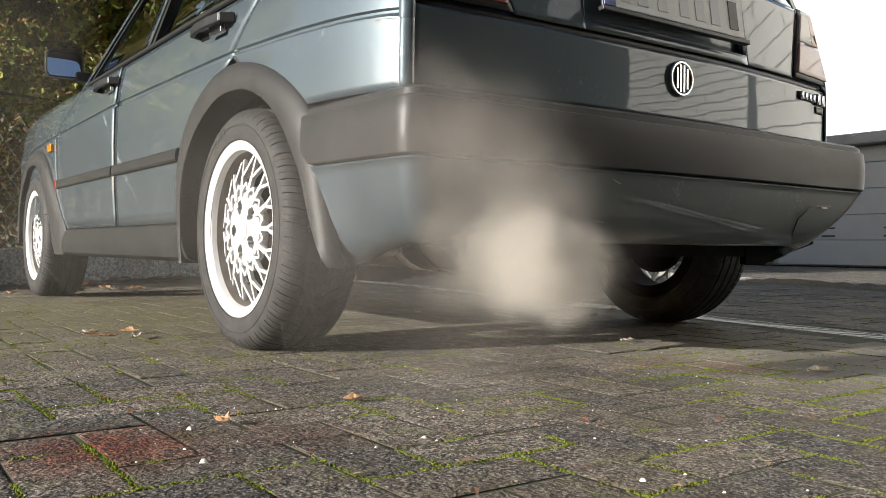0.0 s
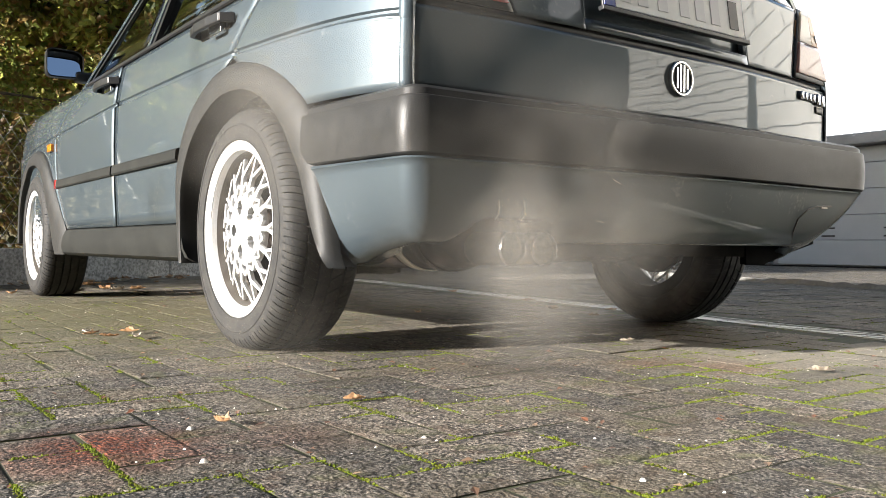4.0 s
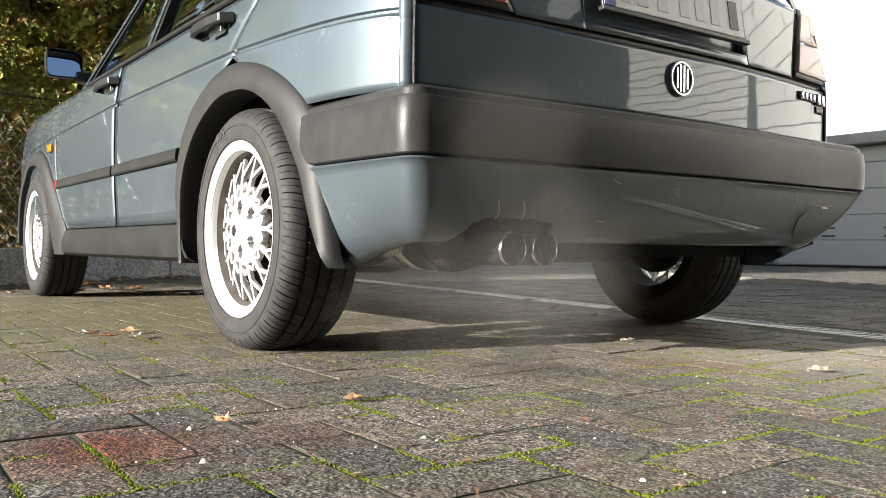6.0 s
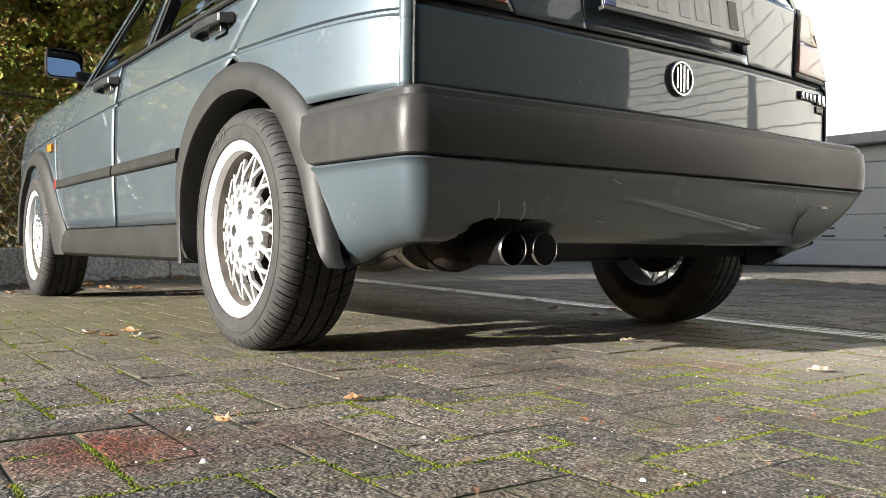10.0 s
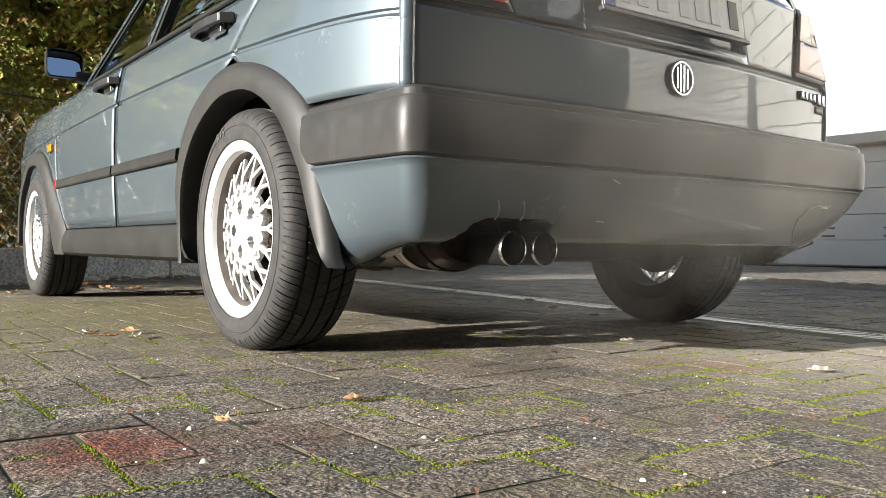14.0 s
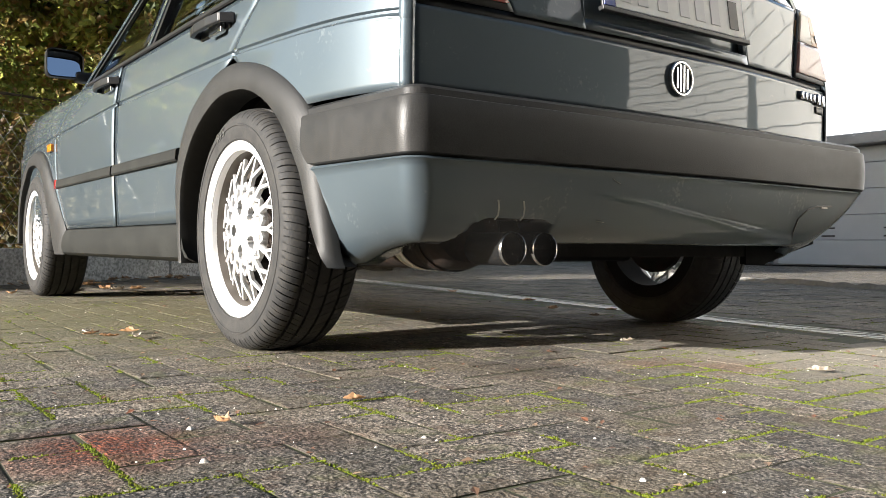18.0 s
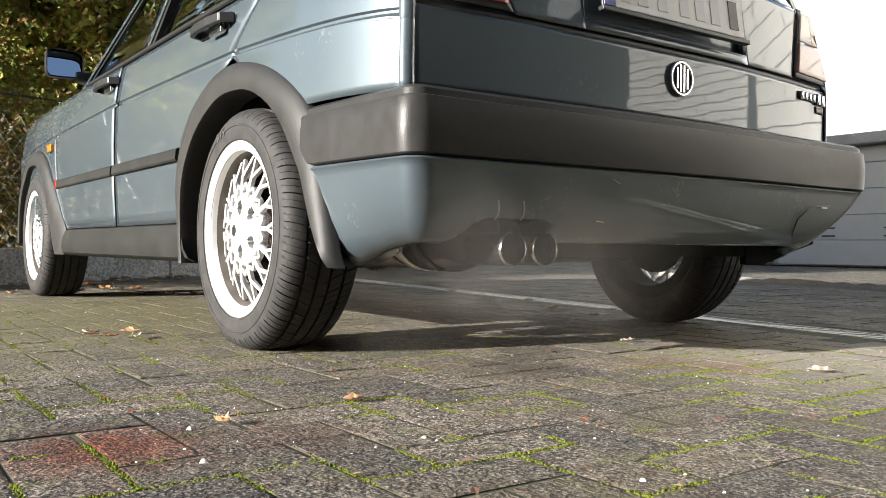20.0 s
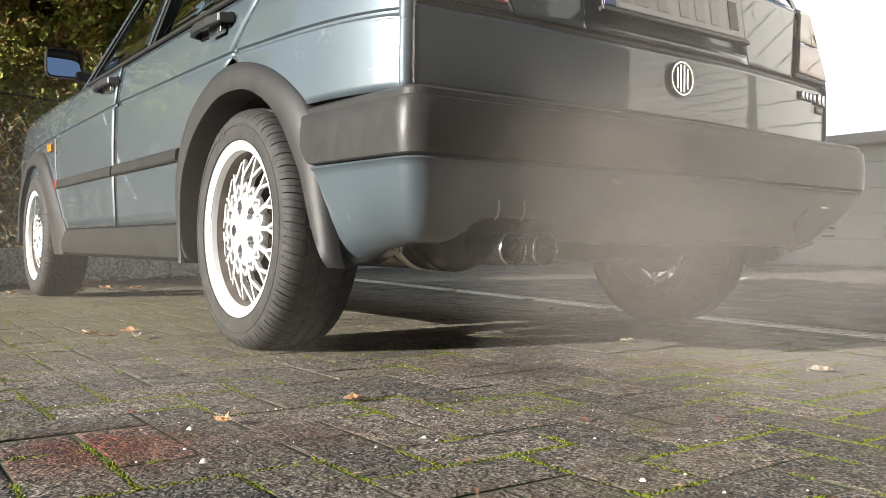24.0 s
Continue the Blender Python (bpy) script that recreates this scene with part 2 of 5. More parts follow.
SOIL = mat("dark_joint_soil", (0.035, 0.032, 0.024), 0.95, 0, var=0.6, scale=60, second=(0.06, 0.075, 0.015), bump=0.6, bscale=150, big=0.4, bigscale=4)


# ---- mesh tools ----
def mesh_ob(name, verts, faces, material, parent=None, label="", smooth=False, solid=0.0, bevel=0.0):
    me = bpy.data.meshes.new(name)
    me.from_pydata([tuple(v) for v in verts], [], faces)
    me.update()
    bm = bmesh.new()
    bm.from_mesh(me)
    bmesh.ops.recalc_face_normals(bm, faces=bm.faces)
    bm.to_mesh(me)
    bm.free()
    return finish(name, me, material, parent, label, smooth, solid, bevel)


def finish(name, me, material, parent=None, label="", smooth=False, solid=0.0, bevel=0.0):
    me.materials.append(material)
    if smooth:
        me.shade_smooth()
        me.set_sharp_from_angle(angle=radians(42))
    ob = new(name, me)
    if parent:
        ob.parent = parent
    if label:
        ob["label"] = label
    if solid:
        s = ob.modifiers.new("thickness", "SOLIDIFY")
        s.thickness, s.offset = solid, -1
    if bevel:
        s = ob.modifiers.new("edge", "BEVEL")
        s.width, s.segments, s.limit_method, s.angle_limit = bevel, 2, "ANGLE", radians(40)
        s.harden_normals = False
    return ob


def part(name, bm, material, parent, label="", smooth=False, bevel=0.0):
    bmesh.ops.recalc_face_normals(bm, faces=bm.faces)
    me = bpy.data.meshes.new(name)
    bm.to_mesh(me)
    bm.free()
    return finish(name, me, material, parent, label, smooth, 0.0, bevel)


def empty(name, label, category, x=0, y=0, z=0, group="", kind=""):
    ob = new(name)
    ob.location = (x, y, z)
    ob.empty_display_size = 0.05
    return tagged(ob, label, category, group, kind)


def add_box(bm, c, s, rot=None):
    m = Matrix.Translation(c) @ (rot.to_4x4() if rot else Matrix()) @ Matrix.Diagonal((*s, 1))
    return bmesh.ops.create_cube(bm, size=1, matrix=m)["verts"]


def add_tube(bm, p, q, r, r2=None, seg=12, caps=True):
    p, q = Vector(p), Vector(q)
    d = q - p
    m = Matrix.Translation((p + q) / 2) @ d.to_track_quat("Z", "Y").to_matrix().to_4x4()
    bmesh.ops.create_cone(bm, cap_ends=caps, segments=seg, radius1=r, radius2=r if r2 is None else r2, depth=d.length, matrix=m)


def grid(rows, closed=False):
    """Faces over rows of points of equal length."""
    w = len(rows[0])
    verts = [p for r in rows for p in r]
    faces = []
    for i in range(len(rows) - 1):
        for j in range(w - 1 + (1 if closed else 0)):
            k = (j + 1) % w
            faces.append((i * w + j, i * w + k, (i + 1) * w + k, (i + 1) * w + j))
    return verts, faces


def spline(pts, n):
    """n points along a Catmull-Rom curve through pts, evenly by parameter."""
    pts = [Vector(p) for p in pts]
    out = []
    for i in range(n):
        t = i / (n - 1) * (len(pts) - 1)
        k = min(int(t), len(pts) - 2)
        u = t - k
        a, b, c, d = pts[max(k - 1, 0)], pts[k], pts[k + 1], pts[min(k + 2, len(pts) - 1)]
        out.append(0.5 * (2 * b + (c - a) * u + (2 * a - 5 * b + 4 * c - d) * u * u + (3 * b - a - 3 * c + d) * u ** 3))
    return out


def interp(x, xs, ys):
    return float(np.interp(x, xs, ys))


def revolve(profile, seg, axis_x=0.0):
    """Points (x, r) turned about the x axis."""
    rows = []
    for k in range(seg):
        a = 2 * math.pi * k / seg
        rows.append([(x, r * math.cos(a), r * math.sin(a)) for x, r in profile])
    rows.append(rows[0])
    return grid(rows)


# ---- ground, drain, kerb ----
U, PX0, PY0 = 0.1035, -1.25, -0.53     # herringbone unit and its phase
PAVE_NEAR = (-1.75, -0.15, -1.75, 0.05)
DRAIN = ((1.441, 2.891), (0.849, -0.708))


def ground():
    s = 900.0
    verts = [(-s, -s, -0.0016), (s, -s, -0.0016), (s, s, -0.0016), (-s, s, -0.0016)]
    # a slot for the drain's channel
    (ax, ay), (bx, by) = DRAIN
    d = Vector((ax - bx, ay - by)).normalized()
    e = Vector((d.y, -d.x))
    p = Vector((bx, by)) - d * 0.9
    verts += [(*(p + d * u + e * v), -0.0016) for u, v in ((0.0, -0.07), (0.0, 0.07), (6.0, 0.07), (6.0, -0.07))]
    return tagged(mesh_ob("ground", verts, [(k, (k + 1) % 4, 4 + (k + 1) % 4, 4 + k) for k in range(4)], SOIL), "dark mossy soil sheet under the paving", "ground", kind="structure")


GROUND = ground()


def paver_block(w, h, seed):
    """A worn block with chamfered edge, centred on its top face."""
    rnd = random.Random(seed)
    g = 0.0024
    a, b = w / 2 - g, h / 2 - g
    c = 0.0045
    top = [(-a + c, -b + c), (a - c, -b + c), (a - c, b - c), (-a + c, b - c)]
    verts, faces = [], []
    for x, y in top:
        verts.append((x + rnd.uniform(-.001, .001), y + rnd.uniform(-.001, .001), rnd.uniform(-0.0004, 0.0004)))
    for x, y in ((-a, -b), (a, -b), (a, b), (-a, b)):
        verts.append((x + rnd.uniform(-.0015, .0015), y + rnd.uniform(-.0015, .0015), -0.0011))
    for x, y in ((-a, -b), (a, -b), (a, b), (-a, b)):
        verts.append((x, y, -0.03))
    faces.append((0, 1, 2, 3))
    for k in range(4):
        j = (k + 1) % 4
        faces += [(k + 4, j + 4, j, k), (k + 8, j + 8, j + 4, k + 4)]
    return verts, faces


def drain_dist(x, y):
    (ax, ay), (bx, by) = DRAIN
    dx, dy = ax - bx, ay - by
    ln = math.hypot(dx, dy)
    return ((x - bx) * dy - (y - by) * dx) / ln


def pavers():
    """Herringbone blocks: the nearest are pieces of their own, the rest one sheet of blocks."""
    rnd = random.Random(4)
    shared = {}
    for vert in (0, 1):
        for k in range(4):
            v, f = paver_block(*((U, 2 * U) if vert else (2 * U, U)), 10 * vert + k)
            me = bpy.data.meshes.new("paver")
            me.from_pydata(v, [], f)
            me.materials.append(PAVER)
            me.materials.append(JOINTDIRT)
            for q in me.polygons:
                q.material_index = 1 if q.index in (2, 4, 6, 8) else 0
            shared[vert, k] = me
    bv, bf = [], []
    x0, x1, y0, y1 = PAVE_NEAR
    for i in range(-60, 130):
        for j in range(-42, 90):
            k = (i - j) % 4
            if k not in (0, 3):
                continue
            vert = k == 3
            cx = PX0 + U * (i + (0.5 if vert else 1.0))
            cy = PY0 + U * (j + (1.0 if vert else 0.5))
            if cx < -4 - 0.0 * cy or cx > 9.9 or cy > 8.5 or cy < -4.8 or (cy < -2.5 and cx > 3.0):
                continue
            if abs(drain_dist(cx, cy)) < 0.17 and -1.65 < cy < 5.0:
                continue
            tilt = (rnd.gauss(0, 0.0035), rnd.gauss(0, 0.0035))
            dz = max(-0.0005, rnd.gauss(0, 0.0006))
            dx, dy, rz = rnd.gauss(0, 0.0012), rnd.gauss(0, 0.0012), rnd.gauss(0, 0.006)
            if x0 < cx < x1 and y0 < cy < y1:
                ob = new("paver", shared[vert, rnd.randrange(4)])
                ob.parent = GROUND
                ob.matrix_basis = Matrix.Translation((cx + dx, cy + dy, dz)) @ Euler((tilt[0], tilt[1], rz)).to_matrix().to_4x4()
            else:
                v, f = paver_block(*((U, 2 * U) if vert else (2 * U, U)), rnd.randrange(6))
                o = len(bv)
                bv += [(x + cx + dx, y + cy + dy, z + dz + tilt[0] * y - tilt[1] * x) for x, y, z in v]
                bf += [tuple(q + o for q in t) for t in f]
    me = bpy.data.meshes.new("paving")
    me.from_pydata(bv, [], bf)
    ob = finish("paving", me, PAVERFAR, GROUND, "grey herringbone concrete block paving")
    me.materials.append(JOINTDIRT)
    for q in me.polygons:
        q.material_index = 1 if q.index % 9 in (2, 4, 6, 8) else 0
    ob["kind"] = "stuff"


def blob(bv, bf, c, r, h, rnd, n=6):
    """A low lump with an uneven rim."""
    o = len(bv)
    bv.append((c[0], c[1], c[2] + h))
    a0 = rnd.random() * 6
    for ring, rr, hh in ((0, 0.55, 0.75), (1, 1.0, -0.2)):
        for k in range(n):
            a = a0 + 2 * math.pi * k / n
            q = r * rr * rnd.uniform(0.75, 1.25)
            bv.append((c[0] + q * math.cos(a), c[1] + q * math.sin(a), c[2] + h * hh))
    for k in range(n):
        j = (k + 1) % n
        bf.append((o, o + 1 + k, o + 1 + j))
        bf.append((o + 1 + k, o + 1 + n + k, o + 1 + n + j, o + 1 + j))


def moss():
    """Cushions of moss that fill stretches of the joints."""
    rnd = random.Random(8)
    bv, bf = [], []
    noise.seed_set(3)
    for i in range(-10, 60):
        for j in range(-16, 40):
            X, Y = PX0 + U * i, PY0 + U * j
            if X < -2.6 or X > 2.2 or Y > 3.2 or Y < -1.8:
                continue
            if (X + 1.7) * 0.85 + (Y + 2.1) * 0.9 < 0.25:
                continue
            d = math.hypot(X + 1.61, Y + 1.93)
            for along_y in (0, 1):
                # the joint on the cell's lower or left side, unless one block spans it
                if along_y and (i - j) % 4 == 1:
                    continue
                if not along_y and (i - j) % 4 == 2:
                    continue
                step = 0.0009 if d < 1.5 else (0.0022 if d < 2.4 else 0.012)
                n = int(U / step)
                for q in range(n):
                    s = (q + rnd.random()) * step
                    x, y = (X, Y + s) if along_y else (X + s, Y)
                    f = noise.noise(Vector((x * 4.5, y * 4.5, 1.3))) + 0.45 * noise.noise(Vector((x * 16, y * 16, 5.1)))
                    shade = 0.18 if (x > -0.6 and y > -0.6) else 0.0
                    if f < -0.06 + 0.22 * max(0.0, -0.9 - x) + shade + 0.06 * max(0, d - 1.6):
                        continue
                    r = rnd.uniform(0.0010, 0.0030) * (1 + 0.7 * (d > 1.5) + 0.8 * (d > 2.4))
                    wide = 0.0030 + 0.0028 * max(0.0, min(1.0, f * 2.2))
                    blob(bv, bf, (x + rnd.gauss(0, wide), y + rnd.gauss(0, wide), -0.0018), r, rnd.uniform(0.0012, 0.0032), rnd, 5)
    me = bpy.data.meshes.new("moss")
    me.from_pydata(bv, [], bf)
    ob = finish("moss", me, MOSS, None, "", True)
    tagged(ob, "bright green moss cushions growing in paving joints", "moss", kind="stuff")


def drain():
    """A channel drain: concrete edges and a slotted galvanised grate in lengths of half a metre."""
    (ax, ay), (bx, by) = DRAIN
    d = Vector((ax - bx, ay - by, 0)).normalized()
    start = Vector((bx, by, 0)) - d * 0.9
    rz = math.degrees(math.atan2(d.y, d.x))
    root = empty("channel_drain", "galvanised slotted channel drain grate set in paving", "drain", start.x, start.y, 0)
    root.rotation_euler = (0, 0, radians(rz))
    n = 12
    for s in (-1, 1):
        bm = bmesh.new()
        add_box(bm, (n * 0.25, s * 0.076, -0.05), (n * 0.5, 0.016, 0.096))
        part("channel_edge", bm, CONCRETE, root)
    me = None
    for k in range(n):
        if me is None:
            bm = bmesh.new()
            for s in (-1, 1):
                add_box(bm, (0.247, s * 0.060, -0.004), (0.49, 0.012, 0.012))
            for q in range(12):
                add_box(bm, (0.012 + q * 0.0418, 0, -0.003), (0.0195, 0.11, 0.006))
            ob = part("grate", bm, GALV, root)
            me = ob.data
        else:
            ob = new("grate", me)
            ob.parent = root
        ob.location = (k * 0.5, 0, 0.0)
    # black bed, so that the slots' shade is in its colour
    bm = bmesh.new()
    add_box(bm, (n * 0.25, 0, -0.085), (n * 0.5, 0.13, 0.02))
    part("channel_bed", bm, SOOTSHADE, root)


KA, KD = Vector((-0.79, 3.69, 0)), Vector((1.43, 0.89, 0)).normalized()
KN = Vector((-KD.y, KD.x, 0))


def kerb_wall():
    root = empty("kerb_wall", "low weathered grey concrete kerb stones below the fence", "kerb", KA.x, KA.y, 0, kind="structure")
    root.rotation_euler = (0, 0, math.atan2(KD.y, KD.x))
    bm = bmesh.new()
    add_box(bm, (0, 0, 0), (0.99, 0.12, 0.27))
    bmesh.ops.bevel(bm, geom=list(bm.edges), offset=0.008, segments=1, affect="EDGES")
    me = None
    for k in range(-1, 12):
        if me is None:
            ob = part("kerb_stone", bm, KERB, root)
            me = ob.data
        else:
            ob = new("kerb_stone", me)
            ob.parent = root
        ob.location = (k * 1.0, 0.06, 0.085)


# ---- the car ----
CAR = empty("car", "grey-green metallic five-door hatchback parked on block paving", "car")
BOTH = (-1, 1)


def half_width(y, z):
    w = interp(y, [-0.60, -0.55, -0.50, -0.45, -0.40, -0.30, -0.20, 0.0, 0.4, 2.2, 2.6, 3.15], [0.749, 0.770, 0.784, 0.794, 0.801, 0.810, 0.814, 0.818, 0.82, 0.82, 0.81, 0.77])
    return w + interp(z, [0.2, 0.3, 0.45, 0.6, 0.72, 0.80, 0.865, 1.36], [-0.02, -0.008, 0.0, 0.002, 0.0, -0.010, -0.025, -0.20])


def crease(y):
    return interp(y, [-0.62, 0.05, 1.08, 2.04, 3.0], [0.695, 0.722, 0.731, 0.716, 0.69])


def side_panel(name, zb, zt, yr, yf, s, label="", n=26, corner=False):
    """A panel of the side between the edges yr(z) and yf(z), with the pressed groove along the crease."""
    rows = []
    lower = [zb + (crease(0.5) - 0.010 - zb) * k / 10 for k in range(11)]
    for kind, val in [("z", z) for z in lower[:-1]] + [("c", -0.014), ("c", -0.006), ("c", 0.003), ("c", 0.006)] + [("u", k / 6) for k in range(1, 7)]:
        row = []
        for k in range(n):
            t = k / (n - 1)
            zn = val if kind == "z" else (crease(0.5) if kind == "c" else crease(0.5) + (zt - crease(0.5)) * val)
            y = yr(zn) + (yf(zn) - yr(zn)) * t
            z = zn if kind == "z" else (crease(y) + val if kind == "c" else crease(y) + 0.008 + (zt - crease(y) - 0.008) * val)
            if kind == "z" and zn > crease(y) - 0.016:
                z = crease(y) - 0.016
            dip = {-0.006: 0.010, 0.003: 0.010}.get(val, 0) if kind == "c" else 0
            if kind == "u" or (kind == "c" and val == 0.006):
                dip = 0.002
            row.append((s * (half_width(y, z) - dip - ((0.018 + 0.17 * max(0.0, z - 0.73)) * min(1, max(0, (-0.1 - y) / 0.45)) if s > 0 else 0)), y, z))
        if corner:
            y0, cr = (-0.600, 0.014) if s < 0 else (-0.574, 0.006)
            y0 += interp(row[0][2], [0.72, 0.93], [0.0, 0.037])
            x0 = half_width(y0, row[0][2]) - (0.018 + 0.17 * max(0.0, row[0][2] - 0.73) if s > 0 else 0)
            arc = []
            for q in range(9):
                a = radians(90 * q / 8)
                arc.append((s * (x0 - cr + cr * math.cos(a)), y0 - cr * math.sin(a), row[0][2]))
            row = arc[::-1] + row
            row = [(s * (abs(arc[-1][0]) - 0.006), arc[-1][1], row[0][2])] + row
        rows.append(row)
    v, f = grid(rows)
    return mesh_ob(name, v, f, PAINT, CAR, label, smooth=True, solid=0.004)


DOOR_R = ([0.31, 0.46, 0.52, 0.58, 0.63, 0.67, 0.70, 0.722, 0.82, 0.87], [0.40, 0.425, 0.41, 0.335, 0.24, 0.15, 0.09, 0.055, -0.055, -0.085])
QUART_F = ([0.545, 0.58, 0.62, 0.65, 0.67, 0.69, 0.722, 0.82, 0.87], [-0.34, -0.285, -0.20, -0.11, -0.03, 0.015, 0.049, -0.061, -0.091])
DOOR_F = ([0.31, 0.40, 0.484, 0.69, 0.716, 0.87], [1.82, 1.90, 1.976, 2.015, 2.03, 1.65])


def car_sides():
    for s in BOTH:
        side_panel("quarter_panel", 0.545, 0.87, lambda z, s=s: -0.600 if s < 0 else -0.574, lambda z: interp(z, *QUART_F), s, corner=True)
        side_panel("rear_door", 0.312, 0.866, lambda z: interp(z, *DOOR_R), lambda z: 1.082, s)
        side_panel("front_door", 0.312, 0.866, lambda z: 1.088, lambda z: interp(z, *DOOR_F), s)
        side_panel("front_wing", 0.33, 0.866, lambda z: interp(z, *DOOR_F) + 0.006, lambda z: max(3.1, 0), s)


def flare(yw, inner, outer, s):
    n = 44
    a, b = spline([(y, z, 0) for y, z in inner], n), spline([(y, z, 0) for y, z in outer], n)
    rows = []
    for (y0, z0, _), (y1, z1, _) in zip(a, b):
        base = lambda t: (yw + y0 + (y1 - y0) * t, z0 + (z1 - z0) * t)
        row = []
        for t, off, fix in ((0, None, 0.765), (0, 0.012, 0), (0.04, 0.022, 0), (0.3, 0.026, 0), (0.7, 0.020, 0), (0.93, 0.010, 0), (1.0, 0.002, 0), (1.0, -0.012, 0)):
            y, z = base(t)
            w = fix if off is None else max(half_width(y, max(z, 0.3)), 0.805) + off
            row.append((s * w, y, z))
        rows.append(row)
    v, f = grid(rows)
    mesh_ob("wheel_arch_flare", v, f, FLAREPLASTIC, CAR, "weathered dark grey plastic wheel arch flare", smooth=True)


REAR_IN = [(.362, .20), (.375, .30), (.35, .42), (.26, .53), (.12, .60), (0, .615), (-.12, .597), (-.238, .53), (-.322, .42), (-.376, .31), (-.420, .242), (-.466, .210)]
REAR_OUT = [(.40, .20), (.425, .31), (.415, .46), (.335, .592), (.165, .676), (.01, .690), (-.15, .657), (-.28, .595), (-.36, .52), (-.41, .37), (-.455, .240), (-.474, .207)]
FRONT_IN = [(-.50, .205), (-.445, .25), (-.40, .33), (-.36, .41), (-.27, .53), (-.13, .60), (0, .615), (.13, .60), (.27, .53), (.36, .41), (.38, .25)]
FRONT_OUT = [(-.605, .205), (-.64, .29), (-.53, .40), (-.45, .48), (-.32, .605), (-.17, .668), (0, .685), (.17, .665), (.33, .59), (.43, .45), (.44, .25)]


def car_trim():
    for s in BOTH:
        flare(0.0, REAR_IN[:-2] if s > 0 else REAR_IN, REAR_OUT[:-2] if s > 0 else REAR_OUT, s)
        flare(2.475, FRONT_IN, FRONT_OUT, s)
        # sill cover
        rows = []
        for k in range(15):
            t = k / 14
            row = []
            for q, off in ((0.312, -0.01), (0.306, 0.008), (0.28, 0.018), (0.24, 0.02), (0.215, 0.012), (0.203, -0.01), (0.203, -0.12)):
                ya, yb = interp(q, [0.2, 0.31], [0.33, 0.40]), interp(q, [0.2, 0.31], [1.88, 1.83])
                row.append((s * (0.812 + off), ya + (yb - ya) * t, q))
            rows.append(row)
        v, f = grid(rows)
        mesh_ob("sill_cover", v, f, SILLPLASTIC, CAR, "dark plastic sill cover", smooth=True)
        # rubbing strips
        for ya, yb in ((0.415, 1.076), (1.094, 1.955)):
            rows = []
            for k in range(13):
                y = ya + (yb - ya) * k / 12
                row = []
                for z, off in ((0.484, 0.0), (0.485, 0.012), (0.490, 0.016), (0.514, 0.014), (0.520, 0.010), (0.522, 0.0)):
                    row.append((s * (half_width(y, 0.5) + off), y, z))
                rows.append(row)
            v, f = grid(rows)
            v += [rows[0][0], rows[-1][0]]
            f += [tuple(range(0, 6)), tuple(range(72, 78))]
            mesh_ob("rubbing_strip", v, f, SILLPLASTIC, CAR, "", smooth=False)
        bm = bmesh.new()
        add_box(bm, (s * (half_width(1.97, 0.5) + 0.006), 1.972, 0.503), (0.018, 0.028, 0.038))
        part("strip_end", bm, REDLENS, CAR, "small red strip end", bevel=0.003)
        bm = bmesh.new()
        add_box(bm, (s * (half_width(2.107, 0.67) + 0.004), 2.107, 0.67), (0.02, 0.075, 0.034))
        part("side_indicator", bm, AMBER, CAR, "small amber side indicator", bevel=0.004)
        # door handles: black recess, fixed grip and chromed trigger
        for y in (0.185, 1.20):
            w = half_width(y, 0.80)
            bm = bmesh.new()
            add_box(bm, (s * (w - 0.004), y, 0.812), (0.016, 0.20, 0.042))
            base = part("door_handle", bm, BLACK, CAR, "black pull handle", bevel=0.006)
            bm = bmesh.new()
            pts = [(0, -0.12), (0.030, -0.105), (0.036, -0.04), (0.036, 0.05), (0.026, 0.10), (0, 0.115)]
            for (o1, y1), (o2, y2) in zip(pts, pts[1:]):
                m = Vector((s * (w + (o1 + o2) / 2), y + (y1 + y2) / 2, 0.812))
                dv = Vector((s * (o2 - o1), y2 - y1, 0))
                rot = Matrix.Rotation(math.atan2(dv.y, dv.x), 3, "Z")
                add_box(bm, m, (dv.length + 0.006, 0.012, 0.024), rot)
            part("grip", bm, BLACK, base, bevel=0.003)
            bm = bmesh.new()
            add_box(bm, (s * (w + 0.012), y - 0.040, 0.796), (0.014, 0.085, 0.030))
            part("trigger", bm, CHROME, base, "bright metal trigger", bevel=0.003)


def bumper_path(r, y0, rr):
    """Plan curve of the rear bumper from the left flare round to the right one: points and outward normals."""
    yk, yc = -0.700, -0.718

    def end(half, r):
        pts, ry = [], min(r, y0 - yk - 0.012)
        for k in range(12):
            t = k / 12
            pts.append((0.812 + (half - 0.812) * t ** 1.2, y0 + (yk + ry - y0) * t))
        for k in range(13):
            a = radians(90 * k / 12)
            pts.append((half - r + r * math.cos(a), yk + ry - ry * math.sin(a)))
        return pts
    left, right = end(0.790, r), end(0.768, rr)
    xl, xr, m = -(0.790 - r), 0.768 - rr, 140
    mid = []
    for k in range(1, m):
        x = xl + (xr - xl) * k / m
        mid.append((x, yk + (yc - yk) * (1 - (x / (xl if x < 0 else xr)) ** 2) ** 2))
    pts = [(-x, y) for x, y in left] + mid + right[::-1]
    out = []
    for i, (x, y) in enumerate(pts):
        a, b = pts[max(i - 1, 0)], pts[min(i + 1, len(pts) - 1)]
        d = Vector((b[0] - a[0], b[1] - a[1])).normalized()
        out.append((x, y, d.y, -d.x))
    return out


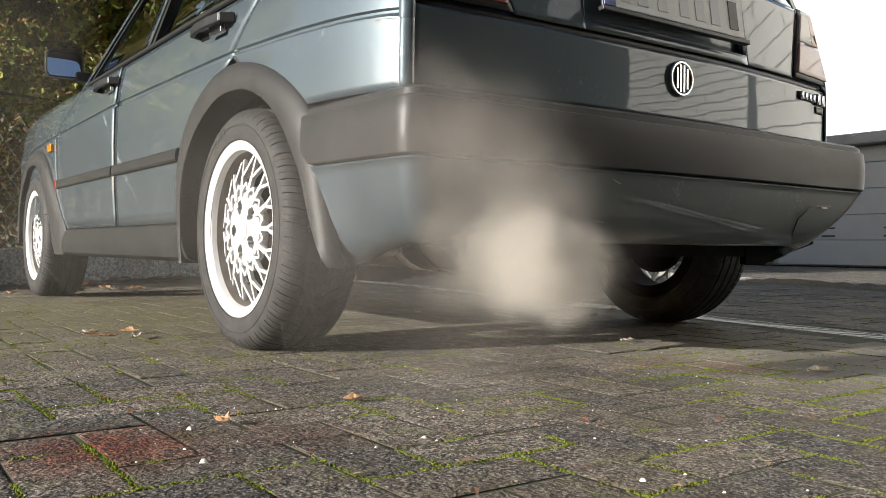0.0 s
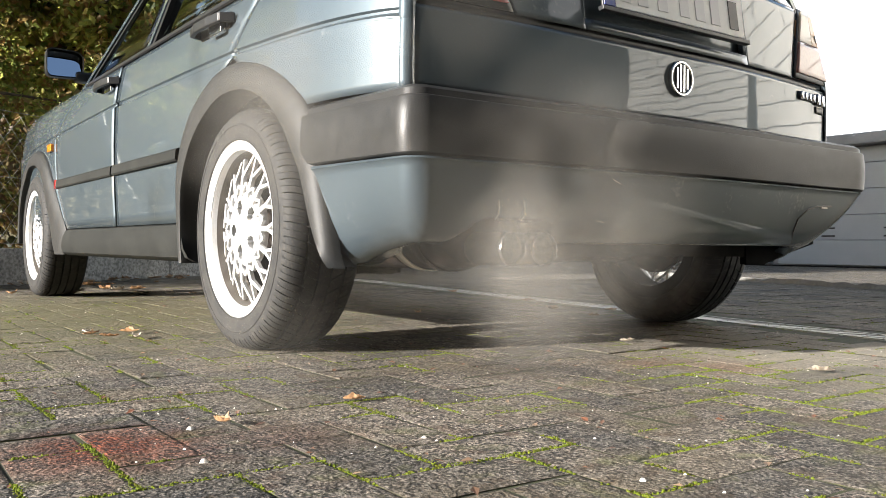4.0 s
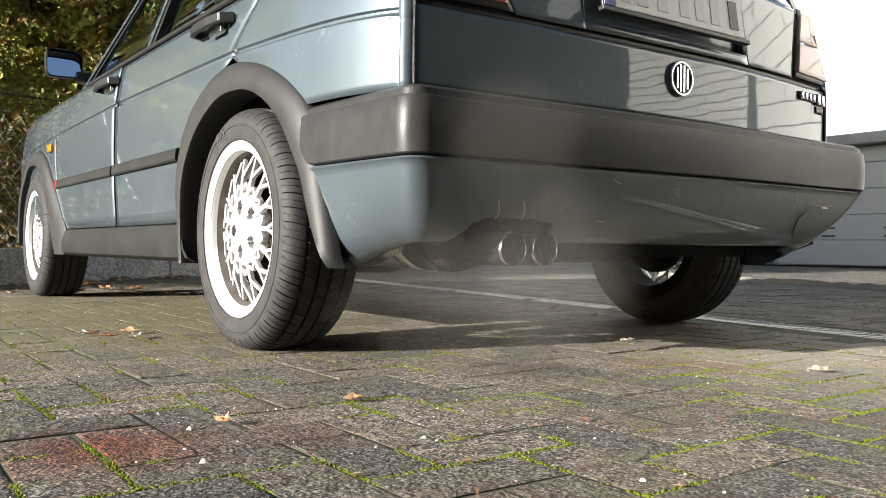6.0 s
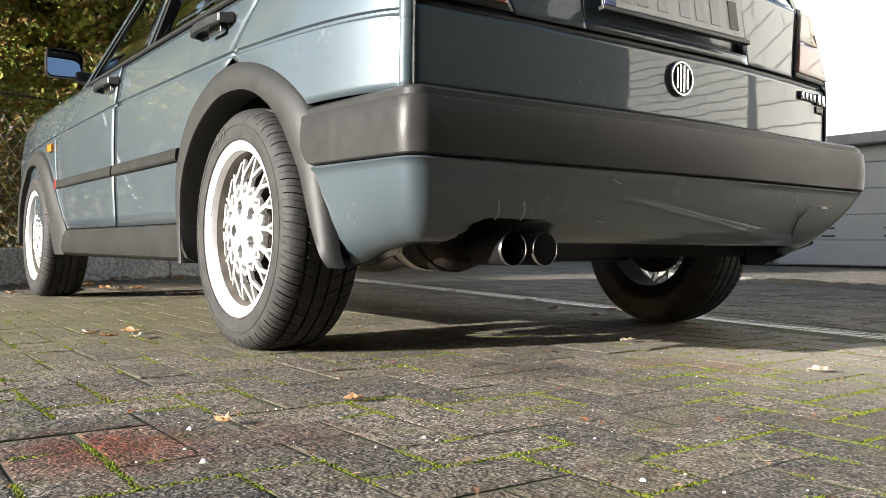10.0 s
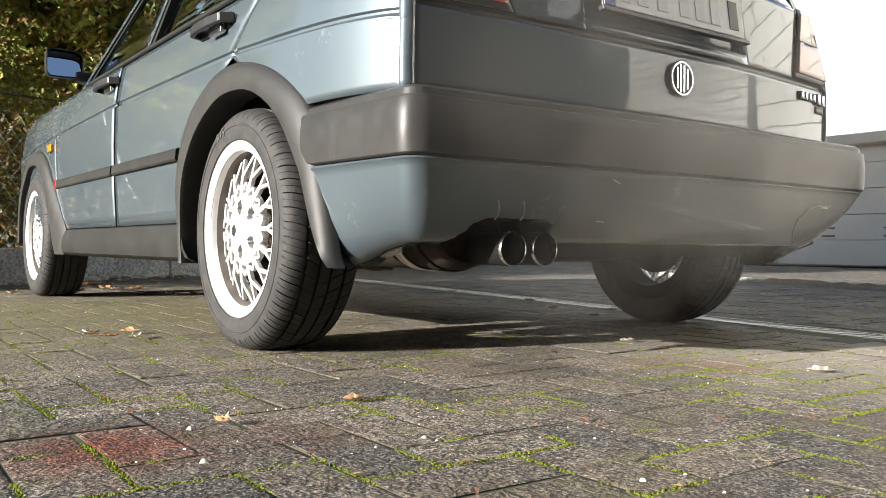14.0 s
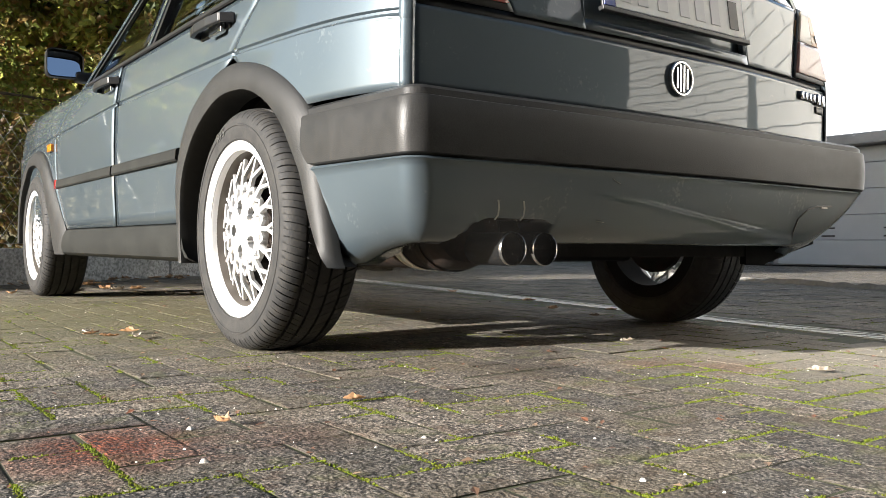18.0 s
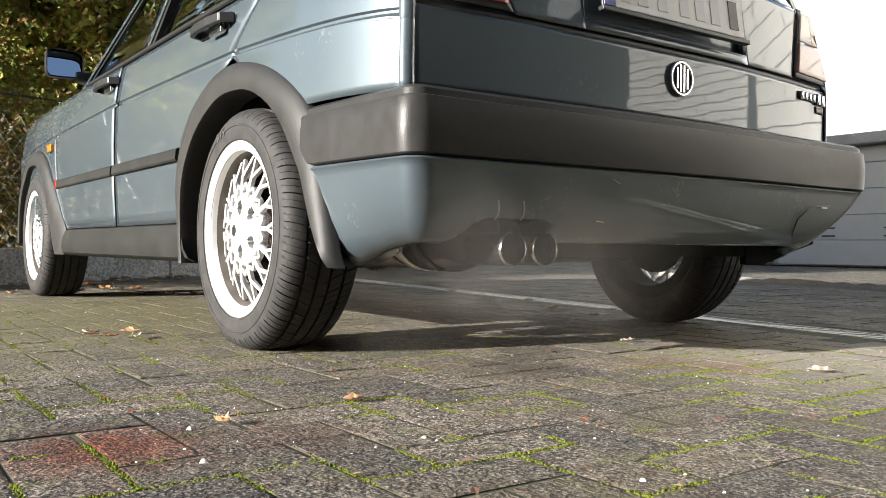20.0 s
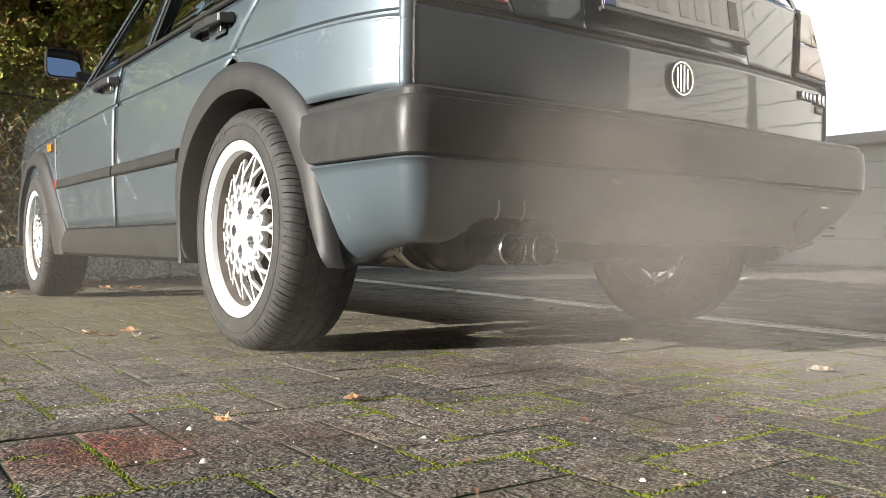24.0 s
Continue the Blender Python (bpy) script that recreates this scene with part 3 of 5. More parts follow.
def rear_bumper():
    rows = []
    for z, off in ((0.413, -0.01), (0.414, 0.010), (0.418, 0.015), (0.45, 0.018), (0.49, 0.017), (0.515, 0.014), (0.519, 0.012), (0.521, 0.005), (0.533, 0.003), (0.540, -0.008), (0.544, -0.04), (0.542, -0.10)):
        y0 = interp(z, [0.41, 0.53], [-0.365, -0.290])
        rows.append([(x + nx * off, y + ny * off, z) for x, y, nx, ny in bumper_path(0.032, y0, 0.09)])
    v, f = grid(rows)
    n = len(rows[0])
    f += [tuple(i * n for i in range(len(rows))), tuple(i * n + n - 1 for i in range(len(rows)))]
    bumper = mesh_ob("rear_bumper", v, f, PLASTIC, CAR, "weathered black grained plastic rear bumper", smooth=True)
    rows = []
    for t, off, r in ((0, -0.005, .06), (0, 0.011, .06), (0.025, 0.014, .06), (0.06, 0.009, .065), (0.12, 0.007, .07), (0.3, 0.002, .10), (0.55, -0.008, .15), (0.75, -0.020, .20), (0.88, -0.034, .24), (0.95, -0.048, .25), (1.0, -0.065, .25), (1.0, -0.12, .25)):
        y0 = interp(t, [0, 1], [-0.362, -0.440])
        row = []
        for x, y, nx, ny in bumper_path(0.036 + 0.03 * t, y0, 0.03 + r * 1.25):
            zb = interp(y, [-0.66, -0.60, -0.52, -0.44], [0.260, 0.256, 0.240, 0.213])
            z = 0.4115 + (zb - 0.4115) * t
            cut = interp(x, [-0.662, -0.640, -0.620, -0.600, -0.465, -0.452, -0.444, -0.440], [0, 0.55, 0.9, 1, 1, 0.9, 0.6, 0])
            if y < -0.5 and x < 0:
                z = max(z, zb + (0.307 - zb) * cut)
            row.append((x + nx * off, y + ny * off, z))
        rows.append(row)
    v, f = grid(rows)
    mesh_ob("rear_apron", v, f, PAINT, CAR, "painted lower rear apron with a cutout for the tailpipes", smooth=True, solid=0.003)


def rear_y(x, z):
    """The tail's face in plan and height."""
    y = -0.634 + (0.018 * (x / 0.70) ** 2 if x < 0 else 0.050 * (x / 0.70) ** 2.2)
    # the pressed sheet is not quite even
    wave = 0.000025 * math.sin(68 * x + 31 * z) + 0.00002 * math.sin(83 * z + 23 * x + 1.0) + 0.0003 * ((z - 0.63) / 0.08) ** 2 * (z < 0.71)
    return y + wave + interp(z, [0.54, 0.72, 0.93, 1.36], [0.0, 0.0, 0.035, 0.33])


def tail_sheet(name, x0, x1, z0, z1, material, off=0.0, nx=40, nz=8, label="", parent=None, solid=0.004, slant=0.0):
    rows = []
    for j in range(nz + 1):
        z = z0 + (z1 - z0) * j / nz
        rows.append([(x, rear_y(x, z) - off, z) for x in [x0 + slant * j / nz + (x1 - x0 - slant * j / nz) * k / nx for k in range(nx + 1)]])
    v, f = grid(rows)
    return mesh_ob(name, v, f, material, parent or CAR, label, smooth=True, solid=solid)


def lamp_in(s, z):
    """The tail lamp's inner edge, which leans outward."""
    return (0.532 if s > 0 else 0.497) + 0.42 * (z - 0.727)


def lamp_sheet(name, s, za, zb, inset, until, off, material, parent, label="", solid=0.006):
    """A field of the tail lamp: from its inner edge (inset in metres, or a share of the width above 0.1) round the body's corner."""
    rows = []
    for j in range(9):
        z = za + (zb - za) * j / 8
        xi, xo = lamp_in(s, z), 0.752 - 0.27 * (z - 0.727)
        x0 = xi + inset if inset < 0.1 else xi + (xo - xi) * inset
        x1 = xo if until in (0.0, 1.0) else xi + (xo - xi) * until
        row = []
        for k in range(21):
            x = x0 + (x1 - x0) * k / 20
            bend = max(0.0, x - (xo - 0.012)) / 0.012
            row.append((s * x, rear_y(s * x, z) - off + 0.012 * (1 - math.sqrt(max(0.0, 1 - bend * bend))), z))
        if until in (0.0, 1.0):
            row.append((s * (xo + 0.001), row[-1][1] + 0.05, z))
        rows.append(row)
    v, f = grid(rows)
    return mesh_ob(name, v, f, material, parent, label, smooth=True, solid=solid)


def badge():
    """The round maker's badge as a plain ringed disc with bars."""
    c = Vector((0.012, rear_y(0, 0.65) - 0.001, 0.652))
    v, f = revolve([(0.0, 0.0), (0.006, 0.0), (0.006, 0.036), (0.0, 0.036)], 40)
    turn = lambda p: (c.x + p[1], c.y - p[0], c.z + p[2])
    base = mesh_ob("badge", [turn(p) for p in v], f, BLACK, CAR, "round chromed badge with plain bars on black")
    v, f = revolve([(0.0, 0.042), (0.008, 0.042), (0.010, 0.040), (0.010, 0.036), (0.008, 0.034), (0.0, 0.034)], 40)
    mesh_ob("ring", [turn(p) for p in v], f, CHROME, base, smooth=True)
    for x0, z0, x1, z1 in ((-.018, .024, -.018, -.024), (-.006, .032, -.006, -.032), (.006, .032, .006, -.032), (.018, .024, .018, -.024)):
        bm = bmesh.new()
        d = Vector((x1 - x0, 0, z1 - z0))
        add_box(bm, (c.x + (x0 + x1) / 2, c.y - 0.008, c.z + (z0 + z1) / 2), (d.length, 0.004, 0.0065), Matrix.Rotation(-math.atan2(d.z, d.x), 3, "Y"))
        part("bar", bm, CHROME, base)


def rear_end():
    tail_sheet("rear_panel", -0.729, 0.739, 0.556, 0.708, PAINT, nx=110, nz=18)
    tail_sheet("tail_seal", -0.715, 0.725, 0.705, 0.728, BLACK, off=-0.008, nz=2)
    tail_sheet("bumper_gap_seal", -0.72, 0.735, 0.536, 0.558, BLACK, off=-0.006, nz=2)
    # tailgate round the plate recess
    def gate_side(name, s, parent):
        rows = []
        for j in range(19):
            z = 0.724 + 0.211 * j / 18
            xa, xb = 0.295, lamp_in(s, z) - 0.007
            rows.append([(s * (xa + (xb - xa) * k / 30), rear_y(s * (xa + (xb - xa) * k / 30), z), z) for k in range(31)])
        v, f = grid(rows)
        return mesh_ob(name, v, f, PAINT, parent, smooth=True, solid=0.004)
    gate = gate_side("tailgate", -1, CAR)
    gate_side("tailgate_side", 1, gate)
    # walls of the plate recess
    for name, line in (("recess_wall", [(-0.295, 0.746 + 0.16 * k / 8) for k in range(9)]), ("recess_wall", [(0.295, 0.746 + 0.16 * k / 8) for k in range(9)]),
                       ("recess_wall", [(-0.295 + 0.59 * k / 20, 0.7475) for k in range(21)]), ("recess_wall", [(-0.295 + 0.59 * k / 20, 0.9055) for k in range(21)])):
        v, f = grid([[(x, rear_y(x, z) + d, z) for x, z in line] for d in (-0.0005, 0.008, 0.024)])
        mesh_ob(name, v, f, PAINT, gate, smooth=True, solid=0.002)
    tail_sheet("tailgate_rim", -0.295, 0.295, 0.724, 0.748, PAINT, nx=20, nz=2, parent=gate)
    tail_sheet("tailgate_top", -0.295, 0.295, 0.905, 0.935, PAINT, nx=20, nz=2, parent=gate)
    rec = tail_sheet("plate_recess", -0.295, 0.295, 0.748, 0.905, PAINT, off=-0.022, nx=20, nz=4, parent=gate)
    # number plate in its holder
    def slab(name, x0, x1, z0, z1, off, thick, material, parent, label=""):
        bm = bmesh.new()
        y = -0.655 + 0.012
        lean = -0.14
        x0, x1 = 0.972 * x0 - 0.013, 0.972 * x1 - 0.013
        add_box(bm, ((x0 + x1) / 2, y - off + 0.165 * ((z0 + z1) / 2 - 0.77), (z0 + z1) / 2), (x1 - x0, thick, z1 - z0), Matrix.Rotation(lean, 3, "X"))
        return part(name, bm, material, parent, label, bevel=0.0015)
    plate = slab("number_plate", -0.262, 0.262, 0.772, 0.884, 0.010, 0.006, BLACK, CAR, "white number plate with blue band and plain bars in a black holder")
    slab("plate_face", -0.222, 0.258, 0.776, 0.880, 0.014, 0.003, WHITE, plate)
    slab("blue_band", -0.258, -0.222, 0.776, 0.880, 0.014, 0.003, BLUE, plate)
    for k, x in enumerate((-0.19, -0.13, -0.06, 0.02, 0.08, 0.14, 0.215)):
        slab("bar", x - 0.018, x + 0.018, 0.792, 0.865, 0.0165, 0.002, BLACK if k == 6 else GREYBAR, plate)
    slab("plate_holder_lip", -0.27, 0.27, 0.762, 0.772, 0.012, 0.016, BLACK, plate)
    # tail lamps, each in a black surround with three fields
    for s in BOTH:
        # the right lamp's red and amber carry a painted reflection
        low = REDSHEENLENS if s > 0 else REDLENS
        lamp = lamp_sheet("tail_lamp", s, 0.727, 0.940, 0.0, 0.97, 0.004, BLACK, CAR, "red and clear tail lamp, pale reflection put into its colours, black surround" if s > 0 else "red and amber tail lamp in a black surround", 0.003)
        lamp_sheet("stop_lens", s, 0.741, 0.834, 0.009, 1.0, 0.010, low, lamp)
        lamp_sheet("reversing_lens", s, 0.837, 0.930, 0.009, 0.62, 0.010, CLEARLENS, lamp)
        lamp_sheet("indicator_lens", s, 0.837, 0.930, 0.63, 1.0, 0.010, AMBERSHEENLENS if s > 0 else AMBER, lamp)
    badge()
    # two model badges as plain bars
    for x, z, w, h, m in ((0.612, 0.681, 0.098, 0.020, WHITE), (0.696, 0.681, 0.058, 0.030, WHITE), (0.700, 0.652, 0.050, 0.018, BLACK)):
        back = tail_sheet("model_badge", x - w / 2 - 0.006, x + w / 2 - 0.003, z - h / 2 - 0.002, z + h / 2, BLACK, off=0.003, nx=6, nz=1, label="small raised model badge of plain bars", solid=0.005)
        n = max(2, round(w / 0.024))
        for k in range(n) if m is WHITE else ():
            xa = x - w / 2 + w * k / n
            tail_sheet("bar", xa, xa + w / n - 0.004, z - h / 2, z + h / 2, CHROME, off=0.008, nx=2, nz=1, parent=back, slant=0.004)
    # tow-eye flap line in the apron is part of its surface; tailgate glass and roof
    v, f = grid([[(x, rear_y(x, z), z) for x in [-0.60 + 0.04 * j + (1.2 - 0.08 * j) * k / 12 for k in range(13)]] for j, z in enumerate((0.94, 1.04, 1.14, 1.24, 1.32))])
    mesh_ob("rear_window", v, f, GLASS, gate, "dark tinted rear window", smooth=True, solid=0.004)


def greenhouse():
    # side glass, pillars, roof
    def wx(z):
        return half_width(0.8, z) - 0.004
    for s in BOTH:
        for name, quad in (("front_window", [(0.84, 0.872), (1.50, 0.872), (0.98, 1.30), (0.86, 1.30)]), ("rear_window_pane", [(-0.05, 0.872), (0.70, 0.872), (0.72, 1.30), (-0.02, 1.30)]), ("quarter_window", [(-0.32, 0.88), (-0.09, 0.872), (-0.06, 1.28), (-0.20, 1.28)])):
            a, b, c, d = quad
            rows = []
            for j in range(5):
                t = j / 4
                y0, z0 = a[0] + (d[0] - a[0]) * t, a[1] + (d[1] - a[1]) * t
                y1 = b[0] + (c[0] - b[0]) * t
                rows.append([(s * wx(z0), y0 + (y1 - y0) * k / 8, z0) for k in range(9)])
            v, f = grid(rows)
            ob = mesh_ob(name, v, f, GLASS, CAR, "tinted side window glass", smooth=True, solid=0.004)
        # window seal along the belt
        rows = []
        for k in range(20):
            y = -0.10 + 1.66 * k / 19
            rows.append([(s * (half_width(y, 0.866) + o), y, z) for o, z in ((0.004, 0.862), (0.008, 0.866), (0.006, 0.876), (-0.012, 0.880))])
        v, f = grid(rows)
        mesh_ob("window_seal", v, f, BLACK, CAR, smooth=True)

        def pillar(name, pts, w, material, off=0.004, parent=CAR):
            rows = []
            for y, z in pts:
                rows.append([(s * (half_width(0.8, z) + off - 0.02), y - w / 2, z), (s * (half_width(0.8, z) + off), y - w / 2, z), (s * (half_width(0.8, z) + off), y + w / 2, z), (s * (half_width(0.8, z) + off - 0.02), y + w / 2, z)])
            v, f = grid(rows, closed=True)
            return mesh_ob(name, v, f, material, parent)
        pillar("front_pillar", [(1.64, 0.862), (1.30, 1.10), (0.99, 1.32), (0.94, 1.36)], 0.055, PAINT)
        pillar("window_frame", [(1.53, 0.868), (1.22, 1.09), (0.93, 1.30)], 0.03, BLACK)
        pillar("middle_pillar", [(0.80, 0.866), (0.79, 1.08), (0.78, 1.34)], 0.03, PAINT, 0.006)
        pillar("window_frame", [(0.765, 0.866), (0.765, 1.08), (0.765, 1.32)], 0.028, BLACK, 0.002)
        pillar("rear_pillar", [(-0.40, 0.862), (-0.33, 1.10), (-0.24, 1.36)], 0.22, PAINT)
        pillar("rear_door_frame", [(-0.075, 0.866), (-0.05, 1.08), (-0.03, 1.32)], 0.035, BLACK, 0.006)
    rows = []
    for k in range(14):
        y = -0.30 + 1.28 * k / 13
        rows.append([(x * (0.66 - 0.02 * (k in (0, 13))), y, 1.345 + 0.05 * (1 - abs(x) ** 2.5)) for x in [q / 8 for q in range(-8, 9)]])
    v, f = grid(rows)
    mesh_ob("roof", v, f, PAINT, CAR, smooth=True, solid=0.02)
    v, f = grid([[(x, y, z + 0.02 * (1 - (x / 0.7) ** 2)) for x in [-0.66 + 0.05 * (3 - j) / 3 * -1 + (1.32 + 0.1 * (3 - j) / 3) * k / 10 for k in range(11)]] for j, (y, z) in enumerate(((1.72, 0.89), (1.46, 1.05), (1.2, 1.21), (0.98, 1.345)))])
    mesh_ob("windscreen", v, f, GLASS, CAR, "clear laminated windscreen", smooth=True, solid=0.004)
    rows = []
    for k in range(8):
        y = 1.68 + 1.45 * k / 7
        zz = 0.885 - 0.13 * (k / 7) ** 1.3
        rows.append([(x * (half_width(y, 0.86) - 0.005), y, zz + 0.03 * (1 - abs(x) ** 3) - 0.02) for x in [q / 8 for q in range(-8, 9)]])
    v, f = grid(rows)
    mesh_ob("bonnet", v, f, PAINT, CAR, smooth=True, solid=0.01)
    bm = bmesh.new()
    add_box(bm, (0, 3.13, 0.52), (1.54, 0.10, 0.42))
    part("front_end", bm, BLACK, CAR, bevel=0.03)
    bm = bmesh.new()
    add_box(bm, (0, 1.32, 0.415), (1.2, 3.6, 0.37))
    add_box(bm, (0, 1.36, 0.72), (1.44, 3.50, 0.22))
    add_box(bm, (0, -0.50, 0.42), (1.30, 0.24, 0.22))
    part("underbody", bm, UNDER, CAR, "dark dirty underbody")
    bm = bmesh.new()
    add_tube(bm, (-0.64, 0.10, 0.25), (0.64, 0.10, 0.25), 0.045)
    part("axle_beam", bm, UNDER, CAR)
    # a splash guard hangs behind the right rear wheel
    edge = [(0.50, 0.275), (0.843, 0.285), (0.845, 0.269), (0.70, 0.238), (0.585, 0.206), (0.50, 0.208)]
    v = [(x, y, z) for y in (-0.485, -0.465) for x, z in edge]
    f = [tuple(range(6)), tuple(range(11, 5, -1))] + [(k, (k + 1) % 6, 6 + (k + 1) % 6, 6 + k) for k in range(6)]
    mesh_ob("splash_guard", v, f, LINER, CAR, "black rubber splash guard")
    for x in (-0.36, 0.36):
        bm = bmesh.new()
        add_box(bm, (x, 1.0, 0.92), (0.48, 0.12, 0.62), Matrix.Rotation(0.25, 3, "X"))
        add_box(bm, (x, 1.22, 0.80), (0.48, 0.46, 0.14))
        add_box(bm, (x, 0.92, 1.26), (0.24, 0.07, 0.16))
        part("front_seat", bm, SEATCLOTH, CAR, "dark cloth front seat", bevel=0.03)


def door_mirror():
    c = Vector((-0.862, 1.66, 0.962))
    for s in BOTH:
        def at(x, y, z):
            return (s * -1 * (c.x + x), c.y + y, c.z + z)
        rows = []
        for dy, k in ((0.0, 0.93), (-0.004, 1.0), (0.03, 1.0), (0.07, 0.85), (0.095, 0.5)):
            ring = []
            for i in range(28):
                a = 2 * math.pi * i / 28
                ca, sa = math.cos(a), math.sin(a)
                e = 0.42
                ring.append(at(0.070 * k * math.copysign(abs(ca) ** e, ca), dy, 0.056 * k * math.copysign(abs(sa) ** e, sa) * (1 - 0.12 * ca)))
            rows.append(ring)
        v, f = grid(rows, closed=True)
        f.append(tuple(range(4 * 28, 5 * 28)))
        shell = mesh_ob("door_mirror", v, f, BLACK, CAR, "black door mirror reflecting blue sky", smooth=True)
        ring = []
        for i in range(28):
            a = 2 * math.pi * i / 28
            ca, sa = math.cos(a), math.sin(a)
            zz = 0.050 * math.copysign(abs(sa) ** 0.42, sa) * (1 - 0.12 * ca)
            ring.append(at(0.064 * math.copysign(abs(ca) ** 0.42, ca), 0.018 + 0.34 * zz, zz))
        mesh_ob("mirror_glass", ring, [tuple(range(28))], MIRROR, shell)
        bm = bmesh.new()
        add_box(bm, at(0.085, 0.02, -0.045), (0.09, 0.06, 0.040))
        part("mirror_foot", bm, BLACK, shell, bevel=0.01)


# ---- wheels ----
def tyre_mesh():
    """One moulded skin: sidewalls, and a tread with lateral cuts over the shoulders and ring grooves."""
    half = [(0.075, 0.190), (0.086, 0.199), (0.094, 0.2135), (0.0962, 0.214), (0.0968, 0.217), (0.0958, 0.2175), (0.0985, 0.236), (0.0975, 0.246), (0.0990, 0.247), (0.0988, 0.250), (0.0972, 0.251), (0.0962, 0.258), (0.0950, 0.263),
            (0.0925, 0.2690), (0.0890, 0.2745), (0.0845, 0.2792), (0.0790, 0.2832), (0.0710, 0.2868), (0.0610, 0.2893), (0.0535, 0.2904), (0.0530, 0.2830), (0.0455, 0.2830), (0.0450, 0.2910), (0.0320, 0.2913), (0.0190, 0.2915), (0.0185, 0.2840), (0.0125, 0.2840), (0.0120, 0.2916)]
    prof = [(-x, r) for x, r in half] + [(0.0, 0.2917)] + half[::-1]
    pitches, steps = 54, (0.0, 0.030, 0.045, 0.115, 0.13, 0.34, 0.55, 0.56, 0.585, 0.595, 0.80)
    rows = []
    for k in range(pitches):
        for q, u in enumerate(steps):
            row = []
            for x, r in prof:
                ax = abs(x)
                cut = 0.0
                if 0.0 < ax < 0.0955 and r > 0.262:
                    deep = 0.0075 if ax > 0.053 else 0.0035
                    deep *= min(1.0, max(0.0, (0.0955 - ax) / 0.006))
                    cut = deep if q in (2, 3) else (0.30 * deep if q in (7, 8) else 0.0)
                a = 2 * math.pi * (k + u) / pitches + 0.9 * (ax - 0.05) * (1 if ax > 0.053 else 2.2)
                row.append((x, (r - cut) * math.cos(a), (r - cut) * math.sin(a)))
            rows.append(row)
    rows.append(rows[0])
    return grid(rows)


